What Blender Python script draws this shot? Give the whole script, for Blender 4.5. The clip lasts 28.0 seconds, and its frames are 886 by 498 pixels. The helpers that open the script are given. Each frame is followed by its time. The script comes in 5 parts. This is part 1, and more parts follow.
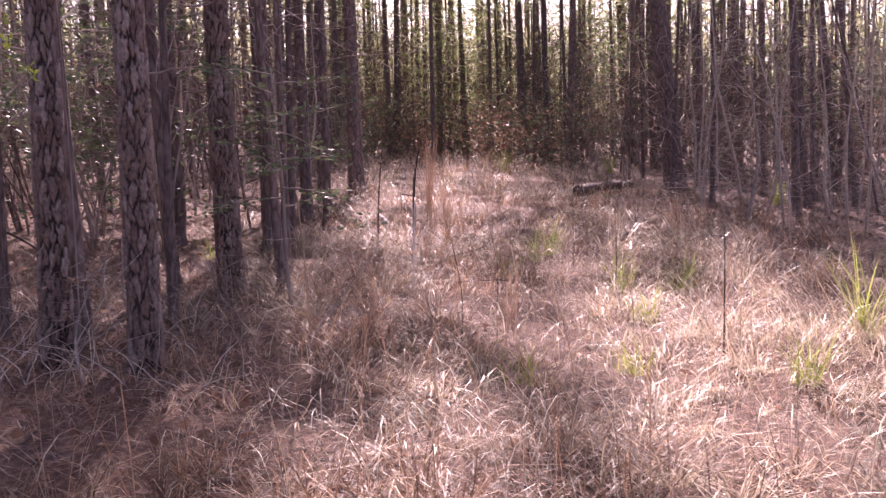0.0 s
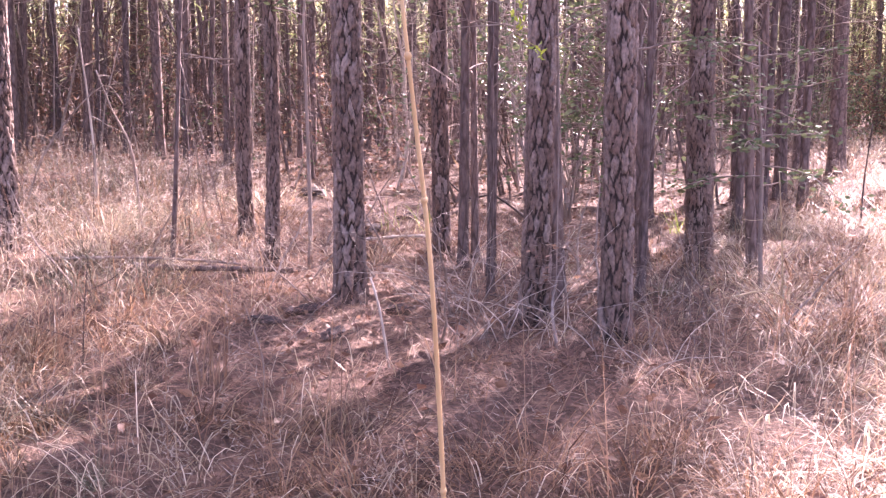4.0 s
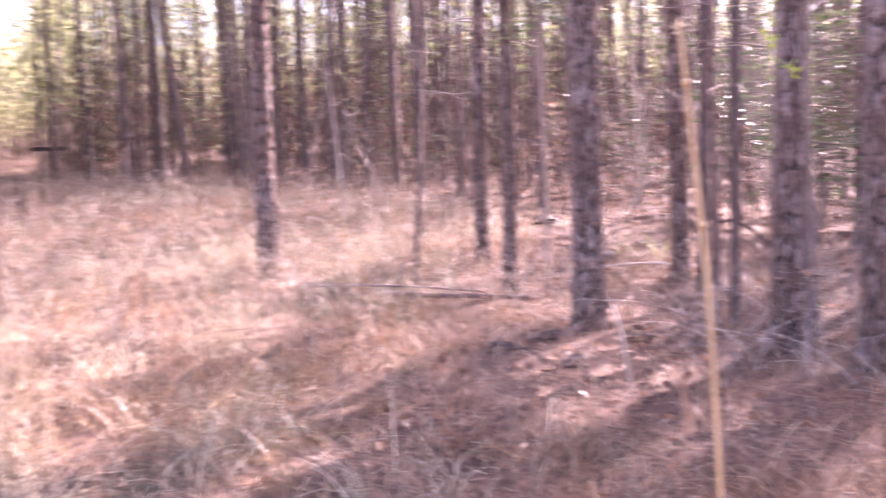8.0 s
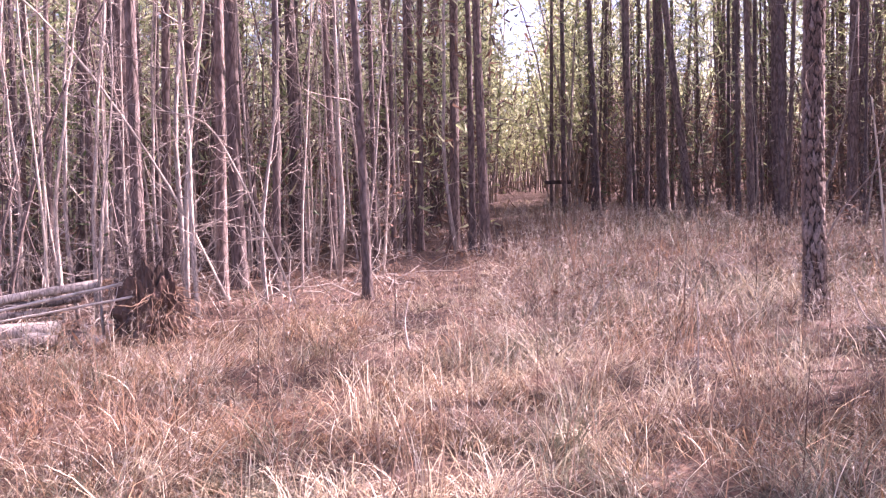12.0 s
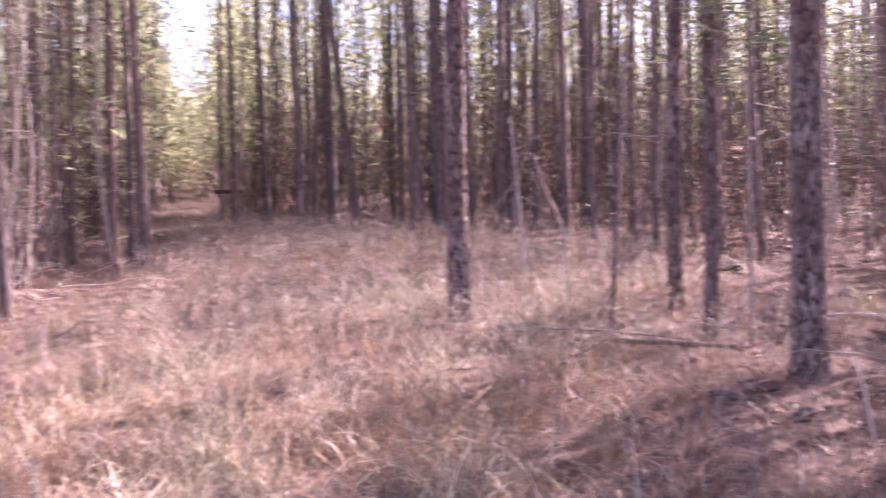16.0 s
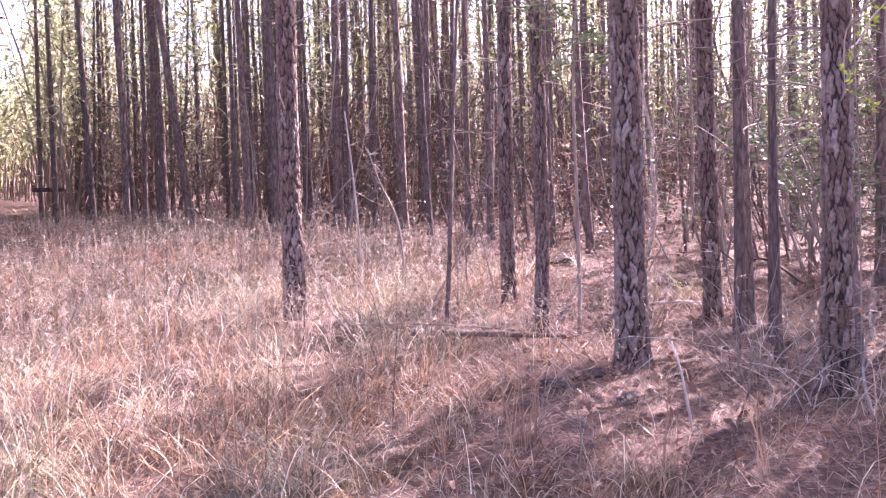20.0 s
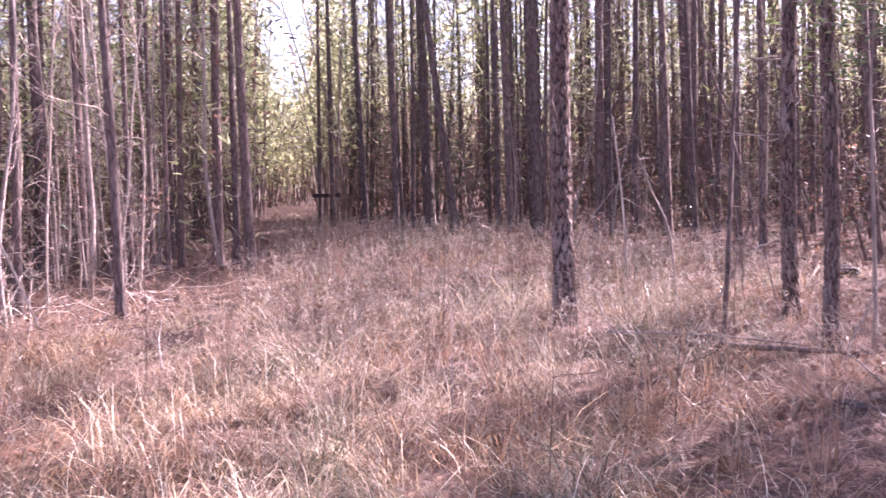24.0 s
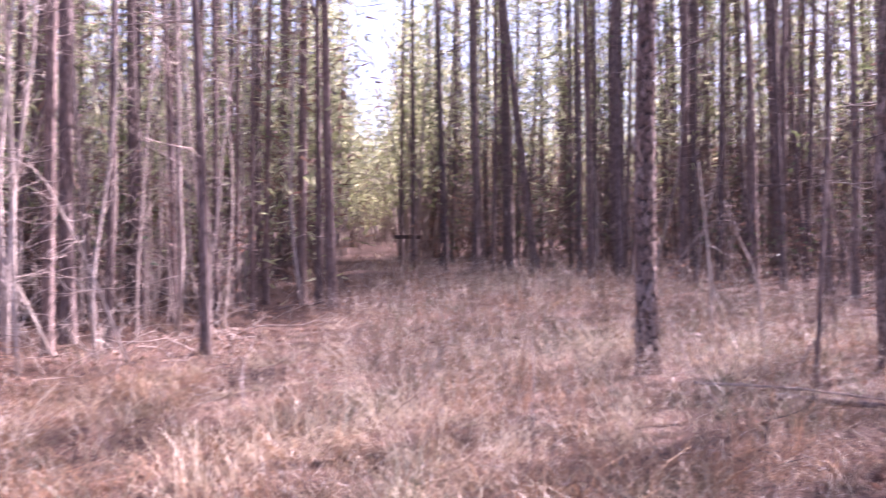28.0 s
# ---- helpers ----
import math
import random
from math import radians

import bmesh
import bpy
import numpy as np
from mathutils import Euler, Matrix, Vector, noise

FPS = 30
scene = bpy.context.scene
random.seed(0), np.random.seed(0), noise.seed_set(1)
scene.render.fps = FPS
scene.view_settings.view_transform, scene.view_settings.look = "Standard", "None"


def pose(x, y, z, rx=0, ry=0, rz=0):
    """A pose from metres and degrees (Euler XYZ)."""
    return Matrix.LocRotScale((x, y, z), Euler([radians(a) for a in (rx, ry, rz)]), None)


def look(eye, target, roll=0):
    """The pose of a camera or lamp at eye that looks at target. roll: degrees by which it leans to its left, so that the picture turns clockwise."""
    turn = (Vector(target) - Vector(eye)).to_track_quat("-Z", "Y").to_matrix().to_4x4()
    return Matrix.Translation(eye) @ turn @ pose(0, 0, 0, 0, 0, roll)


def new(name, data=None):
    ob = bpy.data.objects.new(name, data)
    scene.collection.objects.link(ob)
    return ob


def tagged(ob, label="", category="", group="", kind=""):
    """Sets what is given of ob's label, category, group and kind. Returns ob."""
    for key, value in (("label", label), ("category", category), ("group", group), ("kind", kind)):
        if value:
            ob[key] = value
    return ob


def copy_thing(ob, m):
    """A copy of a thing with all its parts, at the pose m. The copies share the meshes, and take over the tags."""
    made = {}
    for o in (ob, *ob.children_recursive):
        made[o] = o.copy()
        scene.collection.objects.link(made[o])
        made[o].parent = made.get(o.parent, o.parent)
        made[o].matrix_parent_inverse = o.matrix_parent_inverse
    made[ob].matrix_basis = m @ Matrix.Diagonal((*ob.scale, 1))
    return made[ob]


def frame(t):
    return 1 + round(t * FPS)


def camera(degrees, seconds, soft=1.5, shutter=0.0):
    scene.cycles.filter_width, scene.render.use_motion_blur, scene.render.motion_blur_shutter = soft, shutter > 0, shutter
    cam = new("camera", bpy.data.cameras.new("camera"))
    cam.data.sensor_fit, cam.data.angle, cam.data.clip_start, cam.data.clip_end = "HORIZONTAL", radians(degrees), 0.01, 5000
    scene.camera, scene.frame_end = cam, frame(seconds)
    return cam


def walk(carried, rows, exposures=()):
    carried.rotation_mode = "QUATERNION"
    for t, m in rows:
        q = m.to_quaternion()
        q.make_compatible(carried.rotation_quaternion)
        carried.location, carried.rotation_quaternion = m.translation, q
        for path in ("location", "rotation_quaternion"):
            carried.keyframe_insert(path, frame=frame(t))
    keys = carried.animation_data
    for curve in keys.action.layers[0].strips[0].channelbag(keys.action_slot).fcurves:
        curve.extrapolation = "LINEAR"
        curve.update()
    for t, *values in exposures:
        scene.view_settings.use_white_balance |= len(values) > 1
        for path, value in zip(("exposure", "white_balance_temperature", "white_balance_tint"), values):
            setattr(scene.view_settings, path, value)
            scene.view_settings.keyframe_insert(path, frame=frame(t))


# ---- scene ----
cam = camera(50.80, 28.0, soft=1.25, shutter=0.5)
# seconds, then the eye's place and its turn in degrees
PATH = [
    (0.0, -0.096, 0.005, 1.484, 84.97, 1.85, -43.56),
    (0.5, -0.092, 0.010, 1.480, 85.63, 2.36, -40.98),
    (1.0, -0.084, 0.028, 1.482, 86.36, 2.67, -35.21),
    (1.5, -0.080, 0.032, 1.490, 86.20, 2.58, -30.38),
    (2.0, -0.089, 0.044, 1.498, 85.59, 2.14, -27.15),
    (2.5, -0.108, 0.067, 1.515, 84.86, 1.82, -24.38),
    (3.0, -0.127, 0.075, 1.520, 84.24, 1.21, -20.56),
    (3.5, -0.155, 0.078, 1.520, 83.83, -0.13, -16.97),
    (5.5, -0.190, 0.070, 1.487, 83.64, 0.81, -14.61),
    (6.0, -0.172, 0.063, 1.487, 83.77, 0.79, -16.57),
    (6.5, -0.172, 0.051, 1.491, 83.97, 0.80, -17.55),
    (7.0, -0.183, 0.039, 1.489, 84.35, 0.88, -16.78),
    (7.5, -0.213, 0.047, 1.498, 84.93, 1.20, -13.39),
    (8.0, -0.265, 0.046, 1.517, 85.66, 1.81, -2.09),
    (8.5, -0.352, 0.072, 1.502, 86.64, 0.62, 9.64),
    (9.0, -0.394, 0.099, 1.491, 87.50, 1.09, 14.12),
    (9.5, -0.461, 0.104, 1.489, 87.40, 0.24, 16.77),
    (10.0, -0.617, 0.066, 1.494, 86.93, 0.69, 18.29),
    (10.5, -0.716, 0.027, 1.505, 86.76, 0.89, 18.08),
    (11.0, -0.803, 0.026, 1.508, 86.85, 0.14, 22.24),
    (11.5, -0.843, 0.001, 1.507, 87.56, 0.66, 25.71),
    (12.0, -0.855, -0.008, 1.515, 88.39, 0.92, 26.57),
    (12.5, -0.839, 0.001, 1.509, 88.97, 1.17, 24.79),
    (14.5, -0.798, 0.080, 1.516, 88.53, 0.58, 18.89),
    (15.0, -0.792, 0.072, 1.512, 88.61, 0.27, 18.02),
    (15.5, -0.737, 0.051, 1.506, 88.68, 0.37, 14.44),
    (16.0, -0.676, 0.062, 1.509, 88.64, 1.20, 6.98),
    (16.5, -0.617, 0.046, 1.479, 88.44, 1.06, -4.39),
    (17.0, -0.599, 0.045, 1.473, 88.16, 2.29, -12.47),
    (17.5, -0.606, 0.073, 1.485, 88.14, 2.38, -10.66),
    (18.0, -0.618, 0.082, 1.499, 88.19, 2.13, -7.32),
    (18.5, -0.638, 0.079, 1.491, 88.50, 2.21, -4.09),
    (19.0, -0.637, 0.085, 1.485, 88.57, 2.26, -2.93),
    (19.5, -0.627, 0.093, 1.487, 88.42, 2.25, -2.96),
    (20.0, -0.638, 0.099, 1.491, 88.24, 1.75, -2.84),
    (20.5, -0.654, 0.099, 1.485, 88.18, 1.73, -2.20),
    (22.5, -0.691, 0.091, 1.489, 88.38, 2.27, 1.13),
    (23.0, -0.721, 0.098, 1.501, 88.45, 2.01, 6.10),
    (23.5, -0.762, 0.099, 1.507, 88.58, 1.69, 9.64),
    (24.0, -0.793, 0.094, 1.509, 88.94, 1.36, 12.64),
    (24.5, -0.810, 0.096, 1.511, 89.41, 1.36, 15.40),
    (25.0, -0.855, 0.080, 1.502, 89.61, 1.27, 19.43),
    (25.5, -0.893, 0.064, 1.510, 89.78, 1.53, 24.72),
    (26.0, -0.915, 0.058, 1.513, 89.96, 1.14, 28.00),
    (26.5, -0.911, 0.055, 1.513, 90.27, 0.99, 28.38),
    (27.0, -0.899, 0.071, 1.518, 90.66, 0.86, 26.51),
    (27.5, -0.875, 0.084, 1.518, 91.00, 0.41, 23.57),
    (28.0, -0.816, 0.101, 1.521, 91.60, 0.21, 17.48),
]
EXPOSURES = [(t, e, k, 48) for t, e, k in ((0.0, 1.88, 6750), (1.2, 2.02, 6700), (2.2, 3.10, 6600), (6.0, 3.22, 6600), (7.0, 3.37, 6550), (8.0, 3.52, 6500), (9.0, 2.92, 6400), (12.0, 2.60, 6300), (15.0, 2.58, 6300), (17.5, 3.20, 6250), (20.5, 3.12, 6200), (24.0, 2.77, 6150), (26.0, 2.64, 6100), (28.0, 2.66, 6000))]
walk(cam, [(t, pose(x, y, z, rx, ry, rz)) for t, x, y, z, rx, ry, rz in PATH], EXPOSURES)

# ---- sun and sky ----
SUN_YAW, SUN_UP = 44.0, 40.0          # degrees east of the y axis, and above the horizon
world = bpy.data.worlds.new("world")
scene.world = world
world.use_nodes = True
wn = world.node_tree.nodes
sky = wn.new("ShaderNodeTexSky")
sky.sky_type, sky.sun_disc = "NISHITA", False
sky.sun_elevation, sky.sun_rotation = radians(SUN_UP), radians(SUN_YAW)
sky.dust_density = 2.5
wn["Background"].inputs["Strength"].default_value = 0.075
world.node_tree.links.new(sky.outputs[0], wn["Background"].inputs[0])
sun_way = Vector((math.sin(radians(SUN_YAW)) * math.cos(radians(SUN_UP)), math.cos(radians(SUN_YAW)) * math.cos(radians(SUN_UP)), math.sin(radians(SUN_UP))))
sun = new("sun", bpy.data.lights.new("sun", "SUN"))
sun.data.energy, sun.data.angle, sun.data.color = 4.6, radians(0.6), (1.0, 0.95, 0.88)
sun.matrix_world = look(sun_way * 60, (0, 0, 0))

# ---- materials ----
def node_mat(name):
    m = bpy.data.materials.new(name)
    m.use_nodes = True
    nt = m.node_tree
    return m, nt, nt.nodes["Principled BSDF"], nt.nodes["Material Output"]


def ramp(nt, fac, stops):
    r = nt.nodes.new("ShaderNodeValToRGB")
    el = r.color_ramp.elements
    while len(el) < len(stops):
        el.new(0.5)
    for e, (p, c) in zip(el, stops):
        e.position, e.color = p, (*c, 1)
    nt.links.new(fac, r.inputs[0])
    return r.outputs[0]


def noise_tex(nt, scale, detail=4, stretch=(1, 1, 1), space="Object"):
    tc = nt.nodes.new("ShaderNodeTexCoord")
    mp = nt.nodes.new("ShaderNodeMapping")
    mp.inputs["Scale"].default_value = stretch
    tx = nt.nodes.new("ShaderNodeTexNoise")
    tx.inputs["Scale"].default_value, tx.inputs["Detail"].default_value = scale, detail
    nt.links.new(tc.outputs[space], mp.inputs[0])
    nt.links.new(mp.outputs[0], tx.inputs["Vector"])
    return tx.outputs["Fac"]


def mixed(nt, fac, a, b, kind="MIX"):
    m = nt.nodes.new("ShaderNodeMix")
    m.data_type, m.blend_type = "RGBA", kind
    for sock, v in ((m.inputs[0], fac), (m.inputs[6], a), (m.inputs[7], b)):
        if isinstance(v, (int, float)):
            sock.default_value = v
        elif isinstance(v, tuple):
            sock.default_value = (*v, 1)
        else:
            nt.links.new(v, sock)
    return m.outputs[2]


def bump(nt, bsdf, height, strength, distance):
    b = nt.nodes.new("ShaderNodeBump")
    b.inputs["Strength"].default_value, b.inputs["Distance"].default_value = strength, distance
    nt.links.new(height, b.inputs["Height"])
    nt.links.new(b.outputs[0], bsdf.inputs["Normal"])


def bark_mat(name, dark, mid, pale, plates=9.0, cracks=0.6):
    """Plated bark: tall cells with dark cracks, stained at a larger scale."""
    m, nt, bsdf, out = node_mat(name)
    tc = nt.nodes.new("ShaderNodeTexCoord")
    mp = nt.nodes.new("ShaderNodeMapping")
    mp.inputs["Scale"].default_value = (1, 1, 0.3)
    nt.links.new(tc.outputs["Object"], mp.inputs[0])
    vo = nt.nodes.new("ShaderNodeTexVoronoi")
    vo.feature, vo.inputs["Scale"].default_value = "DISTANCE_TO_EDGE", plates
    nt.links.new(mp.outputs[0], vo.inputs["Vector"])
    fine = noise_tex(nt, 30, 6, (1, 1, 0.35))
    big = noise_tex(nt, 2.2, 3, (1, 1, 0.5))
    col = ramp(nt, fine, [(0.3, mid), (0.72, pale)])
    col = mixed(nt, big, col, mixed(nt, 1.0, col, (0.72, 0.66, 0.62), "MULTIPLY"))
    edge = ramp(nt, vo.outputs["Distance"], [(0.0, (1, 1, 1)), (0.10, (0, 0, 0))])
    crack = nt.nodes.new("ShaderNodeMath")
    crack.operation = "MULTIPLY"
    crack.inputs[1].default_value = cracks
    nt.links.new(edge, crack.inputs[0])
    col = mixed(nt, crack.outputs[0], col, dark)
    rnd = nt.nodes.new("ShaderNodeObjectInfo")
    col = mixed(nt, 1.0, col, ramp(nt, rnd.outputs["Random"], [(0, (0.75, 0.74, 0.76)), (1, (1.15, 1.1, 1.05))]), "MULTIPLY")
    nt.links.new(col, bsdf.inputs["Base Color"])
    bsdf.inputs["Roughness"].default_value = 0.88
    bump(nt, bsdf, mixed(nt, crack.outputs[0], fine, (0.0, 0.0, 0.0)), 0.8, 0.02)
    return m


def leaf_mat(name, stops, through_light=0.4, rough=0.55, patch=None, clumps=None):
    """Thin blades and leaves: each piece has its own tone, and lets light through."""
    m, nt, bsdf, out = node_mat(name)
    geo = nt.nodes.new("ShaderNodeNewGeometry")
    col = ramp(nt, geo.outputs["Random Per Island"], stops)
    if patch:
        col = mixed(nt, ramp(nt, noise_tex(nt, patch[0], 3), [(0.42, (0, 0, 0)), (0.62, (1, 1, 1))]), col, mixed(nt, 1.0, col, patch[1], "MULTIPLY"))
    if clumps:
        col = mixed(nt, ramp(nt, noise_tex(nt, clumps[0], 4), [(0.45, (0, 0, 0)), (0.60, (1, 1, 1))]), col, mixed(nt, 1.0, col, clumps[1], "MULTIPLY"))
    nt.links.new(col, bsdf.inputs["Base Color"])
    bsdf.inputs["Roughness"].default_value = rough
    tr = nt.nodes.new("ShaderNodeBsdfTranslucent")
    nt.links.new(col, tr.inputs[0])
    mx = nt.nodes.new("ShaderNodeMixShader")
    mx.inputs[0].default_value = through_light
    nt.links.new(bsdf.outputs[0], mx.inputs[1])
    nt.links.new(tr.outputs[0], mx.inputs[2])
    nt.links.new(mx.outputs[0], out.inputs[0])
    return m


def wood_mat(name, a, b, scale=12):
    m, nt, bsdf, out = node_mat(name)
    f = noise_tex(nt, scale, 6, (1, 1, 0.25))
    nt.links.new(ramp(nt, f, [(0.3, a), (0.7, b)]), bsdf.inputs["Base Color"])
    bsdf.inputs["Roughness"].default_value = 0.85
    bump(nt, bsdf, f, 0.5, 0.01)
    return m


BARK = bark_mat("pine_bark", (0.03, 0.019, 0.017), (0.11, 0.07, 0.06), (0.29, 0.225, 0.21))
BARK_PALE = bark_mat("pale_sapling_bark", (0.12, 0.085, 0.07), (0.40, 0.33, 0.28), (0.76, 0.67, 0.60), plates=22.0, cracks=0.55)
BARK_LOG = bark_mat("weathered_log_bark", (0.05, 0.032, 0.026), (0.19, 0.135, 0.11), (0.46, 0.38, 0.33), plates=14.0, cracks=0.75)
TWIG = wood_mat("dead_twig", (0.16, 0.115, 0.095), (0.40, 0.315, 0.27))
# darker twin of dead_twig, with the wood's shade put into the colour
DIM_TWIG = wood_mat("shade_painted_twig", (0.06, 0.042, 0.036), (0.19, 0.142, 0.122))
PALE_WOOD = wood_mat("bleached_dead_wood", (0.34, 0.265, 0.215), (0.66, 0.56, 0.475))
DARK_WOOD = wood_mat("rotten_dark_wood", (0.03, 0.02, 0.018), (0.10, 0.065, 0.055))
SOIL = wood_mat("root_soil", (0.04, 0.022, 0.016), (0.19, 0.105, 0.075), 9)
CUT_WOOD = wood_mat("torn_fresh_wood", (0.34, 0.19, 0.115), (0.60, 0.40, 0.26), 14)
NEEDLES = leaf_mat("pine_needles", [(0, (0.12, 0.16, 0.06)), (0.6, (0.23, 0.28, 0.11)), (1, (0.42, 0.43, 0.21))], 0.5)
# paler copy of the foliage, with sunlight put into the colour
SUN_PAINTED_LEAF = leaf_mat("sun_painted_leaf", [(0, (0.28, 0.30, 0.13)), (0.6, (0.48, 0.50, 0.27)), (1, (0.68, 0.67, 0.44))], 0.55)
HOLLY = leaf_mat("glossy_evergreen_leaf", [(0, (0.07, 0.105, 0.05)), (1, (0.19, 0.22, 0.11))], 0.3, 0.5)
BRIGHT_LEAF = leaf_mat("young_vine_leaf", [(0, (0.24, 0.34, 0.04)), (1, (0.42, 0.48, 0.08))], 0.5, 0.4)
BROWN_LEAF = leaf_mat("dry_brown_leaf", [(0, (0.10, 0.05, 0.035)), (0.6, (0.22, 0.12, 0.085)), (1, (0.40, 0.24, 0.16))], 0.35)
DRY = leaf_mat("dry_grass", [(0, (0.065, 0.041, 0.025)), (0.38, (0.20, 0.132, 0.080)), (0.78, (0.41, 0.292, 0.178)), (1, (0.76, 0.62, 0.43))], 0.48, 0.5, (0.35, (0.84, 0.80, 0.84)), (1.5, (0.78, 0.64, 0.53)))
MATTED = leaf_mat("matted_dead_grass", [(0, (0.06, 0.036, 0.026)), (0.6, (0.17, 0.105, 0.073)), (1, (0.40, 0.29, 0.21))], 0.35, 0.55)
REDDISH = leaf_mat("red_brown_grass", [(0, (0.06, 0.029, 0.018)), (0.45, (0.195, 0.10, 0.058)), (0.85, (0.43, 0.25, 0.145)), (1, (0.66, 0.45, 0.29))], 0.48, 0.5)
OLIVE = leaf_mat("grey_olive_grass", [(0, (0.07, 0.066, 0.042)), (0.5, (0.17, 0.155, 0.10)), (0.9, (0.34, 0.30, 0.21)), (1, (0.58, 0.53, 0.42))], 0.45, 0.5)
FLUFF = leaf_mat("faded_grass_fluff", [(0, (0.27, 0.21, 0.17)), (1, (0.60, 0.52, 0.44))], 0.5, 0.6)
PALE_GRASS = leaf_mat("bleached_grass", [(0, (0.36, 0.27, 0.165)), (0.5, (0.57, 0.455, 0.305)), (1, (0.85, 0.74, 0.57))], 0.35, 0.4)
RUST = leaf_mat("rust_red_grass", [(0, (0.24, 0.13, 0.085)), (1, (0.45, 0.29, 0.195))], 0.3, 0.5)
GREEN = leaf_mat("green_grass", [(0, (0.16, 0.21, 0.045)), (0.7, (0.37, 0.41, 0.10)), (1, (0.52, 0.50, 0.20))], 0.45, 0.45)
STRAW = leaf_mat("pine_straw", [(0, (0.16, 0.075, 0.05)), (0.6, (0.33, 0.17, 0.11)), (1, (0.50, 0.33, 0.23))], 0.15, 0.6)
STALK = wood_mat("dry_tan_stalk", (0.48, 0.30, 0.14), (0.66, 0.47, 0.26), 20)


def ground_mat():
    m, nt, bsdf, out = node_mat("forest_floor")
    a = noise_tex(nt, 1.1, 5)
    b = noise_tex(nt, 26, 8)
    c = noise_tex(nt, 120, 4)
    col = ramp(nt, b, [(0.28, (0.045, 0.026, 0.02)), (0.5, (0.135, 0.075, 0.053)), (0.75, (0.30, 0.19, 0.135))])
    col = mixed(nt, ramp(nt, a, [(0.35, (0, 0, 0)), (0.65, (1, 1, 1))]), col, mixed(nt, 1.0, col, (0.78, 0.70, 0.66), "MULTIPLY"))
    nt.links.new(col, bsdf.inputs["Base Color"])
    bsdf.inputs["Roughness"].default_value = 0.95
    bump(nt, bsdf, mixed(nt, 0.5, b, c), 0.9, 0.05)
    return m


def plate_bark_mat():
    """Weathered grey plates over red-brown inner bark; furrow shade is put into the colour."""
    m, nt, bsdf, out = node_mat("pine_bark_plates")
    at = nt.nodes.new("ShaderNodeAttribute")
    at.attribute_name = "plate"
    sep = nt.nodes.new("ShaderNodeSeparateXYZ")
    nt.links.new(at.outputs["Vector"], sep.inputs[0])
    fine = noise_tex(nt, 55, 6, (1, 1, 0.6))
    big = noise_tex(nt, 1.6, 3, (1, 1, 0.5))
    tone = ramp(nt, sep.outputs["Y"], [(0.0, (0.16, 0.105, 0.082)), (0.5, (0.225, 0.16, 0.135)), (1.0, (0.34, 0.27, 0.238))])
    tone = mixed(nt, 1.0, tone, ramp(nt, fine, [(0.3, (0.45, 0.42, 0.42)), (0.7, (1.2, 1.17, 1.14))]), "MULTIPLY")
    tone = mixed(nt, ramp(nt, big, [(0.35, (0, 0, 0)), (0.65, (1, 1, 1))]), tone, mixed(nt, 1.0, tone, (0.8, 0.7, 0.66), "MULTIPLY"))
    # furrows go nearly black: crease shade painted over the inner bark's brown
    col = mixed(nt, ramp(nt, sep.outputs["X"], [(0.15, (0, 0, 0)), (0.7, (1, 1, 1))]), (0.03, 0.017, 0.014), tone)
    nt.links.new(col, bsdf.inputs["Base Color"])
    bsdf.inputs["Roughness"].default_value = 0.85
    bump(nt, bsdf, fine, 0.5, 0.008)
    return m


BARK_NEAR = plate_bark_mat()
GROUND = ground_mat()

# ---- mesh tools ----
rng = np.random.default_rng(7)
EYE_SPOT = np.array([-0.5, 0.05])


def height(x, y):
    """The ground: it climbs gently northward, with low swells."""
    x, y = np.asarray(x, float), np.asarray(y, float)
    slope = 0.07 * np.where(y > 45, 45 + (y - 45) / (1 + np.maximum(y - 45, 0) / 25), np.where(y < -25, -25 + (y + 25) / (1 + np.maximum(-25 - y, 0) / 25), y))
    near = np.exp(-(x * x + y * y) / 900.0)
    near_by = np.exp(-(x * x + y * y) / 130.0)
    humps = near_by * 0.045 * (np.sin(6.3 * x + 1.9 * np.sin(2.7 * y)) * np.sin(5.6 * y + 1.7 * np.sin(3.1 * x)) + 0.7 * np.sin(3.3 * x - 2.4 * y + 1.0))
    return slope + humps + near * 0.03 * (np.sin(1.7 * x + 0.6) * np.sin(1.3 * y + 1.1) + 0.6 * np.sin(3.9 * x + 2.0) * np.sin(3.1 * y)) - 0.02


class Geo:
    """Collects vertices and faces for one mesh."""
    def __init__(self):
        self.v, self.t, self.q, self.n = [], [], [], 0

    def add(self, v, t=None, q=None):
        if t is not None and len(t):
            self.t.append(np.asarray(t, np.int32) + self.n)
        if q is not None and len(q):
            self.q.append(np.asarray(q, np.int32) + self.n)
        self.v.append(np.asarray(v, np.float32).reshape(-1, 3))
        self.n += len(self.v[-1])

    def mesh(self, name, mat, smooth=False):
        v = np.concatenate(self.v)
        t = np.concatenate(self.t).reshape(-1, 3) if self.t else np.zeros((0, 3), np.int32)
        q = np.concatenate(self.q).reshape(-1, 4) if self.q else np.zeros((0, 4), np.int32)
        me = bpy.data.meshes.new(name)
        me.vertices.add(len(v))
        me.vertices.foreach_set("co", v.ravel())
        me.loops.add(t.size + q.size)
        me.loops.foreach_set("vertex_index", np.concatenate([t.ravel(), q.ravel()]))
        me.polygons.add(len(t) + len(q))
        me.polygons.foreach_set("loop_start", np.concatenate([np.arange(len(t)) * 3, t.size + np.arange(len(q)) * 4]).astype(np.int32))
        if smooth:
            me.polygons.foreach_set("use_smooth", np.ones(len(t) + len(q), bool))
        me.materials.append(mat)
        me.update(calc_edges=True)
        return me


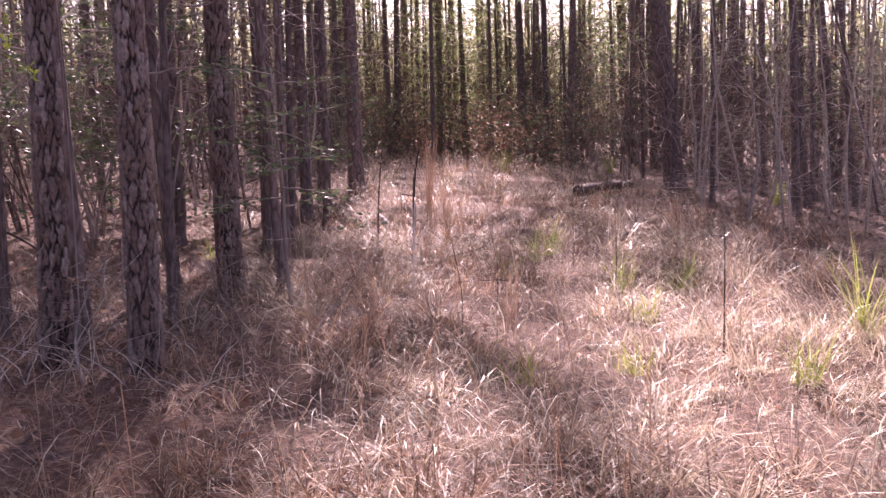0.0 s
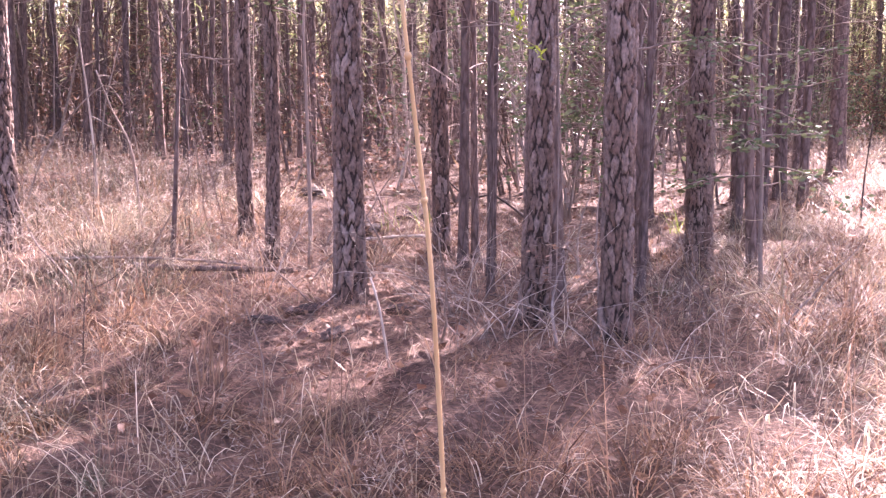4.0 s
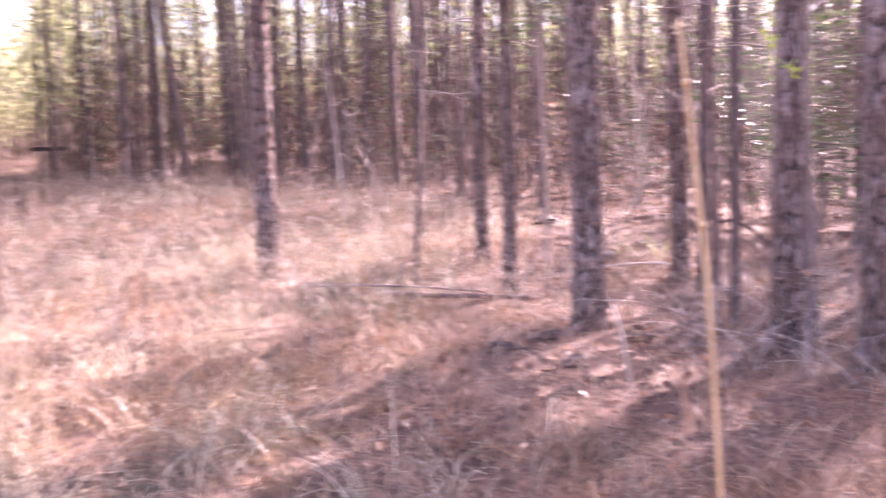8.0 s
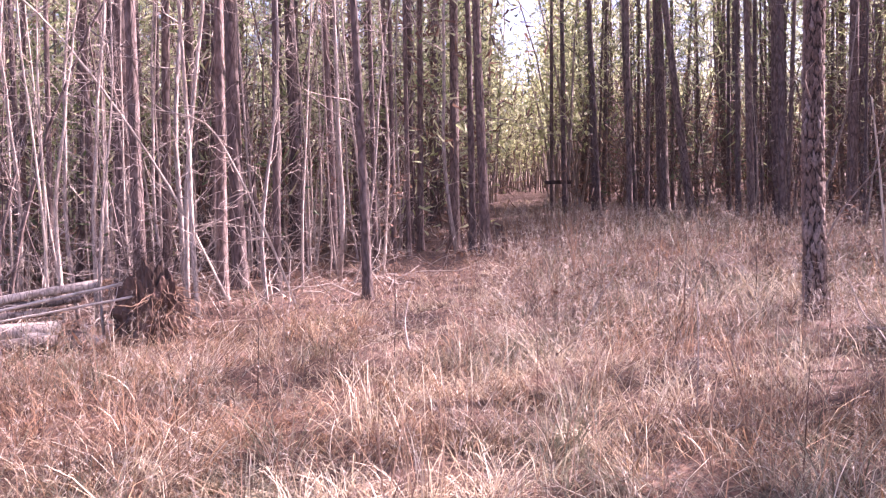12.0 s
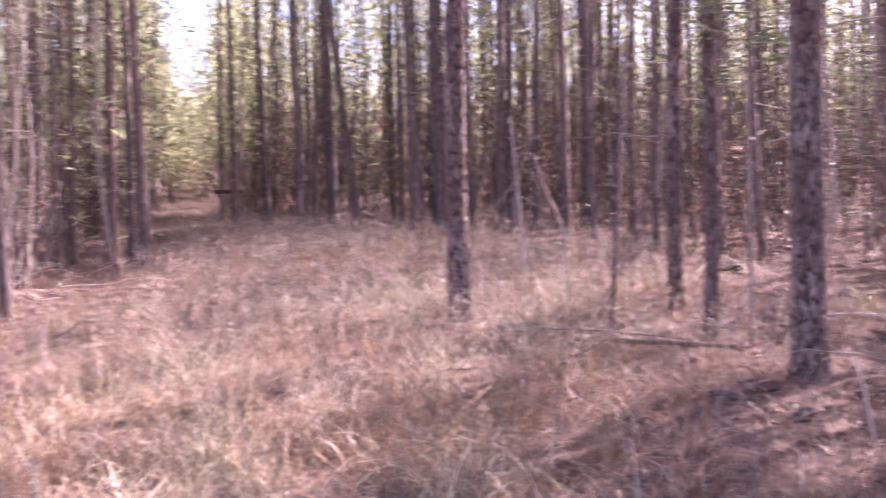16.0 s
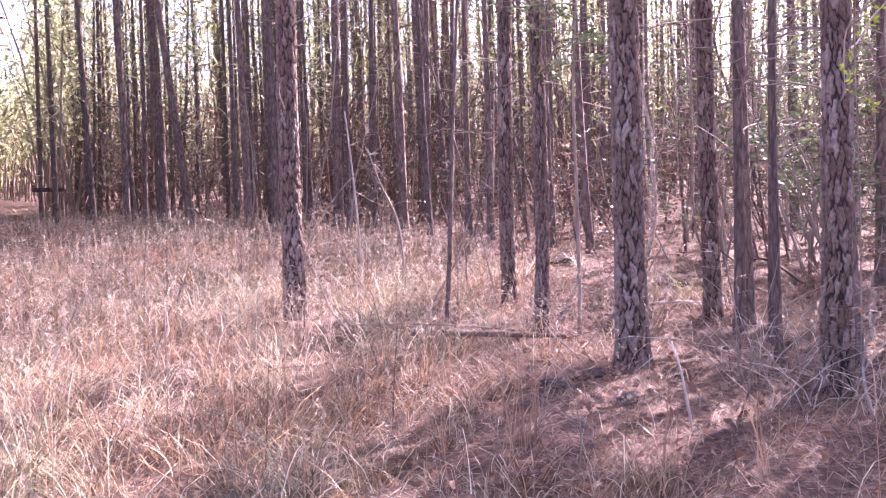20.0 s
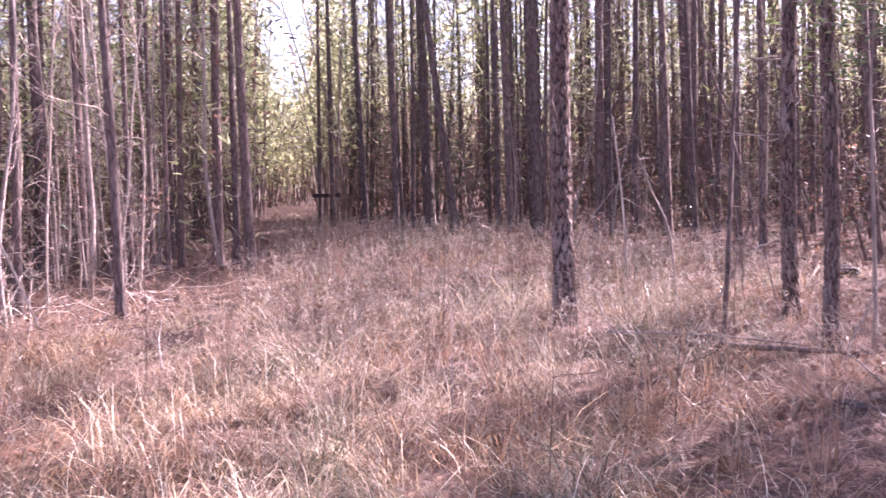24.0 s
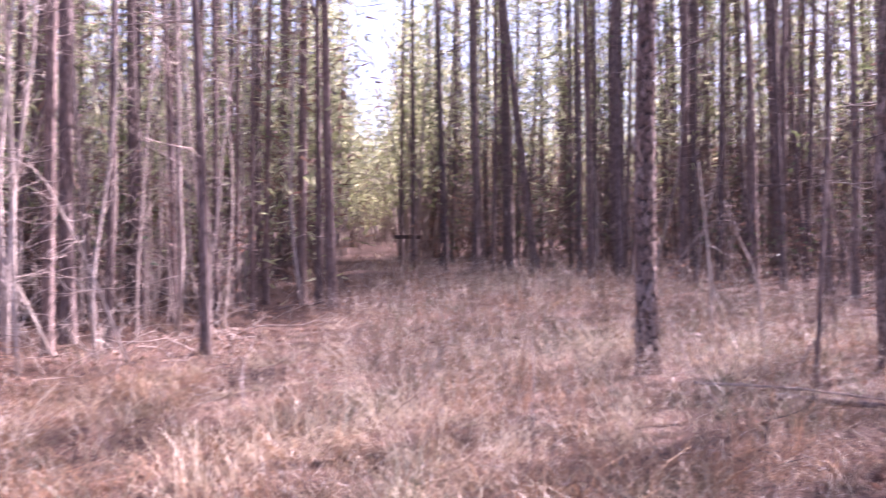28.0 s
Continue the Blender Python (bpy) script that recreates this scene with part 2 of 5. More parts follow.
def tube(geo, pts, radii, sides=6, cap=True):
    """A tapered round limb along points."""
    pts, radii = np.asarray(pts, float), np.asarray(radii, float)
    way = np.gradient(pts, axis=0)
    way /= np.linalg.norm(way, axis=1, keepdims=True) + 1e-9
    ref = np.array([0.0, 0, 1]) if abs(way[:, 2]).mean() < 0.8 else np.array([1.0, 0, 0])
    a = np.cross(way, ref)
    a /= np.linalg.norm(a, axis=1, keepdims=True) + 1e-9
    b = np.cross(way, a)
    ang = np.arange(sides) / sides * 2 * math.pi
    ring = pts[:, None] + radii[:, None, None] * (a[:, None] * np.cos(ang)[None, :, None] + b[:, None] * np.sin(ang)[None, :, None])
    k = len(pts)
    i, j = np.meshgrid(np.arange(k - 1), np.arange(sides), indexing="ij")
    q = np.stack([i * sides + j, (i + 1) * sides + j, (i + 1) * sides + (j + 1) % sides, i * sides + (j + 1) % sides], -1).reshape(-1, 4)
    v = ring.reshape(-1, 3)
    t = []
    if cap:
        v = np.concatenate([v, pts[:1], pts[-1:]])
        jj = np.arange(sides)
        t = np.concatenate([np.stack([np.full(sides, k * sides), jj, (jj + 1) % sides], -1),
                            np.stack([np.full(sides, k * sides + 1), (k - 1) * sides + (jj + 1) % sides, (k - 1) * sides + jj], -1)])
    geo.add(v, t, q)


def wander(start, way, length, steps, wobble, r, droop=0.0):
    """Points of a crooked branch."""
    p, w = [np.array(start, float)], np.array(way, float)
    w /= np.linalg.norm(w)
    for _ in range(steps):
        w = w + r.normal(0, wobble, 3) + np.array([0, 0, -droop])
        w /= np.linalg.norm(w)
        p.append(p[-1] + w * length / steps)
    return np.array(p)


def blades(geo, base, length, width, azim, tilt, bend, segs=3, twist=None):
    """Many thin bent blades at once; one row of numbers for each."""
    n = len(base)
    lean = np.stack([np.cos(azim), np.sin(azim)], -1)
    turn = azim + math.pi / 2 + (rng.uniform(-1.2, 1.2, n) if twist is None else twist)
    side = np.stack([np.cos(turn), np.sin(turn), np.zeros(n)], -1)
    p, rows = np.array(base, float), []
    for k in range(segs + 1):
        w = width * (1 - 0.55 * k / segs)
        if k < segs:
            rows += [p - side * w[:, None] / 2, p + side * w[:, None] / 2]
            th = tilt + bend * (k + 0.5) / segs
            p = p + np.concatenate([lean * np.sin(th)[:, None], np.cos(th)[:, None]], 1) * (length / segs)[:, None]
        else:
            rows.append(p)
    m = 2 * segs + 1
    v = np.stack(rows, 1).reshape(-1, 3)
    o = (np.arange(n) * m)[:, None]
    q = np.concatenate([o + np.array([2 * k, 2 * k + 1, 2 * k + 3, 2 * k + 2]) for k in range(segs - 1)], 0) if segs > 1 else None
    t = o + np.array([2 * segs - 2, 2 * segs - 1, 2 * segs])
    geo.add(v, t, q)


def slivers(geo, base, way, length, width):
    """Needles: one thin triangle each."""
    n = len(base)
    way = way / (np.linalg.norm(way, axis=1, keepdims=True) + 1e-9)
    s = np.cross(way, rng.normal(0, 1, (n, 3)))
    s /= np.linalg.norm(s, axis=1, keepdims=True) + 1e-9
    s = s * np.broadcast_to(width, (n,))[:, None] / 2
    v = np.stack([base - s, base + s, base + way * np.broadcast_to(length, (n,))[:, None]], 1).reshape(-1, 3)
    geo.add(v, np.arange(3 * n).reshape(-1, 3))


def leaves(geo, base, way, length, width):
    """Folded pointed leaves of four corners."""
    n = len(base)
    way = way / (np.linalg.norm(way, axis=1, keepdims=True) + 1e-9)
    s = np.cross(way, rng.normal(0, 1, (n, 3)))
    s /= np.linalg.norm(s, axis=1, keepdims=True) + 1e-9
    up = np.cross(s, way)
    L, W = np.broadcast_to(length, (n,))[:, None], np.broadcast_to(width, (n,))[:, None]
    mid = base + way * L * 0.45
    v = np.stack([base, mid + s * W / 2 + up * W * 0.2, base + way * L, mid - s * W / 2 + up * W * 0.2], 1).reshape(-1, 3)
    o = (np.arange(n) * 4)[:, None]
    geo.add(v, np.concatenate([o + np.array([0, 1, 2]), o + np.array([0, 2, 3])]))


def part(name, geo, mat, parent, label="", smooth=True):
    """One mesh under a thing or a part."""
    ob = new(name, geo.mesh(name, mat, smooth))
    ob.parent = parent
    return tagged(ob, label)


def thing(name, label, category, group="", m=None):
    ob = tagged(new(name), label, category, group)
    if m is not None:
        ob.matrix_basis = m
    return ob


def stuff(name, geo, mat, label, category, smooth=False):
    return tagged(new(name, geo.mesh(name, mat, smooth)), label, category, kind="stuff")


def stand(x, y, turn=0.0, lx=0.0, ly=0.0, sxy=1.0, sz=1.0):
    """The pose of a tree at its foot, leaning by (lx, ly) a metre."""
    up = Vector((lx, ly, 1)).normalized()
    tilt = Vector((0, 0, 1)).rotation_difference(up).to_matrix().to_4x4()
    return Matrix.Translation((x, y, float(height(x, y)))) @ tilt @ pose(0, 0, 0, 0, 0, turn) @ Matrix.Diagonal((sxy, sxy, sz, 1))

# ---- ground ----
def build_ground():
    g = Geo()
    # finer squares near the walk, one sheet out to the horizon
    ax = np.concatenate([-np.geomspace(1500, 40, 16), np.linspace(-36, -12, 60, endpoint=False), np.linspace(-12, 12, 120, endpoint=False), np.linspace(12, 36, 61), np.geomspace(40, 1500, 16)])
    X, Y = np.meshgrid(ax, ax, indexing="ij")
    Z = height(X, Y) + np.where((abs(X) < 30) & (abs(Y) < 30), rng.normal(0, 0.008, X.shape), 0)
    n = len(ax)
    i, j = np.meshgrid(np.arange(n - 1), np.arange(n - 1), indexing="ij")
    g.add(np.stack([X, Y, Z], -1), None, np.stack([i * n + j, (i + 1) * n + j, (i + 1) * n + j + 1, i * n + j + 1], -1).reshape(-1, 4))
    return tagged(new("ground", g.mesh("ground", GROUND, True)), "brown forest floor of soil, pine straw and leaf litter", "ground", kind="structure")


build_ground()

# how far the open grass reaches, by direction (degrees to the left of the y axis) in metres
EDGE_YAW = [-180, -100, -78, -66, -60, -56, -52, -48, -44, -39, -37, -33, -25, -15, -8, -3, 3, 10, 16, 19.5, 21, 22.5, 24, 26, 29, 35, 42, 48, 56, 70, 110, 180]
EDGE_R = [13, 13, 16, 16, 18, 22, 30, 34, 42, 36, 15, 11, 10.5, 11, 13, 16, 18.5, 21.5, 24, 25, 38, 38, 17, 14.5, 12.8, 11.6, 10.4, 9.6, 9.6, 10, 12, 13]


def polar(x, y):
    dx, dy = np.asarray(x) - EYE_SPOT[0], np.asarray(y) - EYE_SPOT[1]
    return np.degrees(np.arctan2(-dx, dy)), np.hypot(dx, dy)


def edge(yaw):
    return np.interp(yaw, EDGE_YAW, EDGE_R)


# ---- trees ----
def pine(name, seed, h, r0, crown_from, limbs, tufts, label, sides=10, needle=(0.26, 0.022), stubs=15, reach=2.3, taper=0.74):
    r = np.random.default_rng(seed)
    root = thing(name, label, "tree")
    g = Geo()
    k = 16
    z = np.concatenate([[-0.35, 0.0, 0.12, 0.4], np.linspace(1.0, h, k)])
    bendx, bendy = r.normal(0, 0.05, 2), r.normal(0, 0.05, 2)
    cx = bendx[0] * np.sin(z / h * 3.0) * 2 + bendx[1] * np.sin(z / h * 7) * 0.6
    cy = bendy[0] * np.sin(z / h * 2.6) * 2 + bendy[1] * np.sin(z / h * 6) * 0.6
    rad = r0 * np.clip(1 - np.maximum(z, 0) / h * 0.93, 0.04, 1)
    rad[:4] *= [1.6, 1.42, 1.18, 1.05]
    tube(g, np.stack([cx, cy, z], -1), rad, sides)
    at = lambda zz: np.array([np.interp(zz, z, cx), np.interp(zz, z, cy), zz])
    part("trunk", g, BARK, root)
    g = Geo()
    for _ in range(stubs):
        zz = r.uniform(1.4, crown_from + 1.5)
        a = r.uniform(0, 2 * math.pi)
        L = r.uniform(0.3, 1.9) * (0.6 + 0.5 * zz / crown_from)
        pts = wander(at(zz), (math.cos(a), math.sin(a), r.uniform(-0.25, 0.6)), L, 4, 0.26, r)
        tube(g, pts, np.linspace(0.010, 0.003, 5), 3, False)
        for _ in range(2):
            s = pts[r.integers(2, 5)]
            tube(g, wander(s, (math.cos(a + r.normal(0, 0.9)), math.sin(a + r.normal(0, 0.9)), r.uniform(-0.2, 0.5)), L * 0.45, 2, 0.2, r), [0.004, 0.003, 0.0015], 3, False)
    tagged(part("dead_branch_spray", g, TWIG, root, "bare grey dead branches"), kind="stuff")
    g, gn = Geo(), Geo()
    for i in range(limbs):
        f = (i + 0.5) / limbs
        zz = crown_from + (h - 0.4 - crown_from) * f
        a = i * 2.4 + r.normal(0, 0.4)
        L = reach * (1 - taper * f) * r.uniform(0.7, 1.15)
        pts = wander(at(zz), (math.cos(a), math.sin(a), r.uniform(0.1, 0.6)), L, 5, 0.12, r, -0.03)
        tube(g, pts, np.linspace(0.03 * (1.2 - f), 0.006, 6), 3, False)
        b, w = [], []
        for _ in range(tufts):
            u = r.uniform(0.62, 1.0) * 5
            lo = min(int(u), 4)
            c = pts[lo] + (pts[lo + 1] - pts[lo]) * (u - lo) + r.normal(0, 0.16, 3)
            d = (pts[lo + 1] - pts[lo]) / (L / 5) * 0.6
            b.append(np.repeat(c[None], 9, 0) + r.normal(0, 0.03, (9, 3)))
            w.append(d + r.normal(0, 0.75, (9, 3)))
        slivers(gn, np.concatenate(b), np.concatenate(w), needle[0], needle[1])
    tagged(part("limb_spray", g, BARK, root), kind="stuff")
    part("crown", gn, NEEDLES, root, "sparse green needle crown", False)
    return root


def bare_sapling(name, seed, h, r0, mat, label, twigs=22, lean=0.05, reach=1.1, brown=0):
    r = np.random.default_rng(seed)
    root = thing(name, label, "sapling")
    g = Geo()
    pts = wander((0, 0, -0.1), (r.normal(0, lean), r.normal(0, lean), 1), h, 14, 0.06, r)
    if lean <= 0.05:
        pts[:, :2] -= np.linspace(0, 1, 15)[:, None] * pts[-1, :2] * 0.85
    tube(g, pts, r0 * np.linspace(1.15, 0.18, 15), 6)
    part("stem", g, mat, root)
    g, gl = Geo(), Geo()
    for _ in range(twigs):
        u = r.uniform(0.08, 0.97) * 14
        lo = min(int(u), 13)
        s = pts[lo] + (pts[lo + 1] - pts[lo]) * (u - lo)
        a, L = r.uniform(0, 2 * math.pi), reach * r.uniform(0.35, 1.15) * (1.15 - u / 20)
        b = wander(s, (math.cos(a), math.sin(a), r.uniform(-0.2, 0.9)), L, 4, 0.34, r)
        tube(g, b, np.linspace(r0 * 0.2, 0.0022, 5), 3, False)
        for _ in range(2):
            c = b[r.integers(2, 5)]
            aa = a + r.normal(0, 0.8)
            tube(g, wander(c, (math.cos(aa), math.sin(aa), r.uniform(-0.1, 0.8)), L * 0.45, 2, 0.3, r), [0.005, 0.0035, 0.0015], 3, False)
            if brown:
                leaves(gl, c + r.normal(0, 0.1, (brown, 3)), r.normal(0, 1, (brown, 3)) - [0, 0, 0.6], 0.07, 0.035)
    tagged(part("twig_spray", g, mat, root), kind="stuff")
    if brown:
        tagged(part("withered_foliage", gl, BROWN_LEAF, root, "withered brown leaves", False), kind="stuff")
    return root


def evergreen_shrub(name, seed, h, label, stems=5, leafy=520, size=(0.075, 0.032), mat=None):
    r = np.random.default_rng(seed)
    root = thing(name, label, "shrub")
    g, gl = Geo(), Geo()
    tips = []
    for _ in range(stems):
        a = r.uniform(0, 2 * math.pi)
        p = wander((r.normal(0, 0.06), r.normal(0, 0.06), -0.05), (0.32 * math.cos(a), 0.32 * math.sin(a), 1), h * r.uniform(0.7, 1.0), 7, 0.1, r)
        gs = Geo()
        tube(gs, p, np.linspace(0.016, 0.004, 8), 5)
        part("stem", gs, TWIG, root)
        for _ in range(7):
            s = p[r.integers(2, 8)]
            aa = r.uniform(0, 2 * math.pi)
            b = wander(s, (math.cos(aa), math.sin(aa), r.uniform(-0.05, 0.5)), h * r.uniform(0.16, 0.36), 4, 0.15, r, 0.02)
            tube(g, b, np.linspace(0.006, 0.002, 5), 3, False)
            tips.append(b)
    tagged(part("twig_spray", g, TWIG, root), kind="stuff")
    tips = np.concatenate([t[1:] for t in tips])
    c = tips[r.integers(0, len(tips), leafy)] + r.normal(0, 0.055, (leafy, 3))
    leaves(gl, c, r.normal(0, 1, (leafy, 3)) * [1, 1, 0.4], size[0], size[1])
    tagged(part("foliage", gl, mat or HOLLY, root, "", False), kind="stuff")
    return root


PINE_LABEL = "tall slender pine with rough plated grey-brown bark and high sparse crown"
LEAN_PINE_LABEL = "thin shaded pine with dead lower twigs and small green crown"
pines = [pine("pine_tree", 20 + i, 16.5 + i * 0.6, 0.11, 7.5 + 0.5 * i, 20, 9, PINE_LABEL, needle=(0.27, 0.03)) for i in range(5)]
# crowns, out of view, made broad for the shade they cast
wide_pines = [pine("pine_tree", 30 + i, 19.5 + i, 0.11, 7.5, 26, 15, "tall pine with rough grey-brown bark and a needle crown made broad for shade", 10, (0.30, 0.03), 15, 3.3) for i in range(2)]
high_pines = [pine("pine_tree", 36 + i, 31.0 - 2 * i, 0.085, 13.0, 44, 20, "very tall pine with rough bark and a long needle crown, added for its shade", 10, (0.36, 0.042), 12, 2.2, 0.35) for i in range(2)]
added_shade_pines = [pine("pine_tree", 39, 21.0, 0.11, 6.8, 30, 9, "tall pine with rough grey-brown bark and a needle crown made broad for shade", 10, (0.34, 0.042), 14, 2.5)]
thick_pines = [pine("pine_tree", 39, 21.0, 0.21, 9.0, 26, 12, "stout tall pine with rough dark bark and high crown", 12, (0.30, 0.03), 12, 2.4)]
thin_pines = [pine("thin_pine_tree", 40 + i, 10.5 + i, 0.055, 4.4 + 0.6 * i, 14, 6, LEAN_PINE_LABEL, 7, (0.22, 0.014), 17, 1.15) for i in range(3)]
slim_pines = [pine("slim_pine_tree", 50 + i, 15.0 + i, 0.075, 10.5 + 0.7 * i, 8, 4, "slim straight pine crowded in the wood with a small high crown", 7, (0.24, 0.02), 11, 0.7) for i in range(3)]
saplings = [bare_sapling("bare_sapling", 60 + i, 5.5 + 0.8 * i, 0.034, BARK_PALE, "pale leafless hardwood sapling with thin bare side twigs", 34) for i in range(4)]
brushes = [bare_sapling("bare_brush", 80 + i, 2.0 + 0.5 * i, 0.012, TWIG, "leafless brown brush stem with fine bare twigs", 16, 0.2, 0.7, 2 * (i % 2)) for i in range(3)]
shrubs = [evergreen_shrub("evergreen_shrub", 90 + i, 2.3 + 0.6 * i, "evergreen understory shrub with small glossy green leaves") for i in range(3)]
used = set()
placed = []
PROTO_R = {"pine_tree": 0.11, "thin_pine_tree": 0.055, "bare_sapling": 0.034, "bare_brush": 0.012}


def plant(kind, x, y, lx=0.0, ly=0.0, sxy=1.0, sz=1.0, turn=None):
    """Set one of the kind at its place; the first use takes the model itself."""
    ob = kind[int(rng.integers(0, len(kind)))]
    m = stand(x, y, rng.uniform(0, 360) if turn is None else turn, lx, ly, sxy, sz)
    placed.append((x, y))
    if ob.name not in used:
        used.add(ob.name)
        ob.matrix_basis = m
        return ob
    keep = ob.matrix_basis.copy()
    ob.matrix_basis = Matrix.Identity(4)
    c = copy_thing(ob, m)
    ob.matrix_basis = keep
    return c


def plant_pine(x, y, r, lx=0.0, ly=0.0, wide=False):
    """A pine of that trunk radius."""
    if r > 0.15:
        return plant(thick_pines, x, y, lx, ly, r / 0.21)
    if wide:
        return plant(wide_pines, x, y, lx, ly, r / 0.11, 1.0)
    if r < 0.075:
        s = r / 0.055
        return plant(thin_pines, x, y, lx, ly, s, s ** 0.4)
    s = r / 0.11
    return plant(pines, x, y, lx, ly, s, s ** 0.4)


# ---- big-barked pines beside the walk ----
def plates(u, z, cells, tall, seed):
    """Distance into the nearest bark plate and that plate's own height."""
    r = np.random.default_rng(seed)
    rows = int(np.max(z) / tall) + 4
    jx, jz, hh = r.uniform(0.1, 0.9, (rows, cells)), r.uniform(0.05, 0.95, (rows, cells)), r.uniform(0, 1, (rows, cells))
    gx, gz = u * cells, z / tall + 1
    f1, f2, hv = np.full(u.shape, 9.0), np.full(u.shape, 9.0), np.zeros(u.shape)
    ix, iz = np.floor(gx).astype(int), np.floor(gz).astype(int)
    for dz in (-1, 0, 1):
        for dx in (-1, 0, 1):
            a, b = (ix + dx) % cells, np.clip(iz + dz, 0, rows - 1)
            ux, uz = ix + dx + jx[b, a] + 0.5 * (b % 2) - 0.25 - gx, iz + dz + jz[b, a] - gz
            d = 0.55 * np.maximum(abs(ux), abs(uz)) + 0.45 * np.hypot(ux, uz)
            closer = d < f1
            f2 = np.where(closer, f1, np.minimum(f2, d))
            hv = np.where(closer, hh[b, a], hv)
            f1 = np.where(closer, d, f1)
    return f2 - f1, hv


def plated_pine(x, y, r0, label, seed, lx=0.0, ly=0.0, top=4.4, around=110, h=17.0, crown_from=9.0, flare=1.22, curve=0.0):
    """A pine whose lower trunk has bark in raised, split plates."""
    r = np.random.default_rng(seed)
    root = thing("plated_pine_tree", label, "tree", "pines beside the clearing", stand(x, y, 0, lx, ly))
    up = int(top / (0.0155 if around > 90 else 0.02))
    z = np.linspace(-0.3, top, up)
    u = np.arange(around) / around
    U, Z = np.meshgrid(u, z, indexing="ij")
    cells = max(9, int(2 * math.pi * r0 / 0.047))
    wob = 0.014 * np.sin(Z * 9 + 2 * math.pi * U * 3) + 0.010 * np.sin(Z * 31 + 2 * math.pi * U) + 0.008 * np.sin(Z * 67 + np.sin(2 * math.pi * U * 5) * 3)
    e, hv = plates((U + wob) % 1.0, Z + 0.4 + 0.025 * np.sin(U * 44 + Z * 7) + 0.012 * np.sin(U * 120 + Z * 30), cells, 0.155, seed)
    crumble = 0.09 * np.sin(U * 210 + Z * 57) * np.sin(Z * 121 + U * 90)
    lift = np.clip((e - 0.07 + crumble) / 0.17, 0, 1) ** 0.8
    flakes = 0.0018 * np.sin(Z * 140 + U * 60 + hv * 30) + 0.0015 * np.sin(U * 170 + Z * 33)
    base = r0 * (1 - np.maximum(Z, 0) / h * 0.8) * (1 + (flare - 1) * np.exp(-np.maximum(Z, -0.1) / 0.16)) * (1 + 0.04 * np.sin(2 * math.pi * U * 2 + seed))
    base = base * (1 + 0.22 * np.exp(-np.maximum(Z, 0) / 0.12) * np.maximum(0, np.sin(2 * math.pi * U * 4 + seed)))
    deep = 0.5 + 0.5 * min(1.0, r0 / 0.11)
    R = base - 0.018 * deep + lift * (0.015 + 0.013 * hv) * deep + flakes
    zz = np.linspace(-0.3, h, 60)
    bx, by = r.normal(0, 0.02, 2)
    sway = lambda q: (bx * np.sin(q * 1.1) + curve * np.maximum(q, 0) ** 2, by * np.sin(q * 0.9 + 1))
    cx, cy = sway(Z)
    V = np.stack([cx + R * np.cos(2 * math.pi * U), cy + R * np.sin(2 * math.pi * U), Z], -1)
    i, j = np.meshgrid(np.arange(around), np.arange(up - 1), indexing="ij")
    i2 = (i + 1) % around
    g = Geo()
    g.add(V, None, np.stack([i * up + j, i2 * up + j, i2 * up + j + 1, i * up + j + 1], -1).reshape(-1, 4))
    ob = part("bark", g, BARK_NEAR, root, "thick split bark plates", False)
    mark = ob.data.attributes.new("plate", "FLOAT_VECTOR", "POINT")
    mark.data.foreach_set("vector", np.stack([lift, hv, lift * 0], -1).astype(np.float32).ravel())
    g = Geo()
    z2 = np.linspace(top - 0.05, h, 14)
    c2 = np.stack([*sway(z2), z2], -1)
    tube(g, c2, np.clip(r0 * (1 - z2 / h * 0.8), 0.02, 1), 14)
    part("upper_trunk", g, BARK, root)
    g, gn = Geo(), Geo()
    for k in range(14):
        gd = Geo()
        q = r.uniform(1.6, crown_from)
        a = r.uniform(0, 6.283)
        s = np.array([*sway(q), q])
        tube(gd, wander(s + r0 * 0.7 * np.array([math.cos(a), math.sin(a), 0]), (math.cos(a), math.sin(a), r.uniform(-0.1, 0.4)), r.uniform(0.15, 0.9), 4, 0.2, r), np.linspace(0.008, 0.0025, 5), 4, False)
        part("dead_branch", gd, TWIG, root, "bare grey dead branch")
    for k in range(20):
        f = (k + 0.5) / 20
        q = crown_from + (h - crown_from) * f
        a = k * 2.4
        p = wander((*sway(q), q), (math.cos(a), math.sin(a), 0.3), (2.4 - 1.8 * f), 5, 0.12, r)
        tube(g, p, np.linspace(0.035, 0.006, 6), 4, False)
        c = p[r.integers(2, 6, 6)] + r.normal(0, 0.2, (6, 3))
        slivers(gn, np.repeat(c, 9, 0), r.normal(0, 1, (54, 3)) + [0, 0, 0.3], 0.24, 0.015)
    tagged(part("limb_spray", g, BARK, root), kind="stuff")
    part("crown", gn, NEEDLES, root, "sparse green needle crown", False)
    placed.append((x, y))
    return root


NEAR = [  # x, y, trunk radius, lean x, lean y, points round the trunk
    (0.95, 6.42, 0.110, 0.0, 0.0, 120), (2.03, 5.72, 0.098, 0.02, 0.0, 120), (2.36, 5.20, 0.098, 0.01, 0.0, 110), (4.03, 7.02, 0.110, 0.0, 0.0, 84),
    (0.44, 9.15, 0.072, 0.01, 0.0, 60), (0.56, 7.95, 0.060, 0.0, 0.0, 60), (-1.60, 8.86, 0.104, 0.0, 0.0, 96), (2.04, 7.92, 0.082, -0.012, 0.0, 64)]
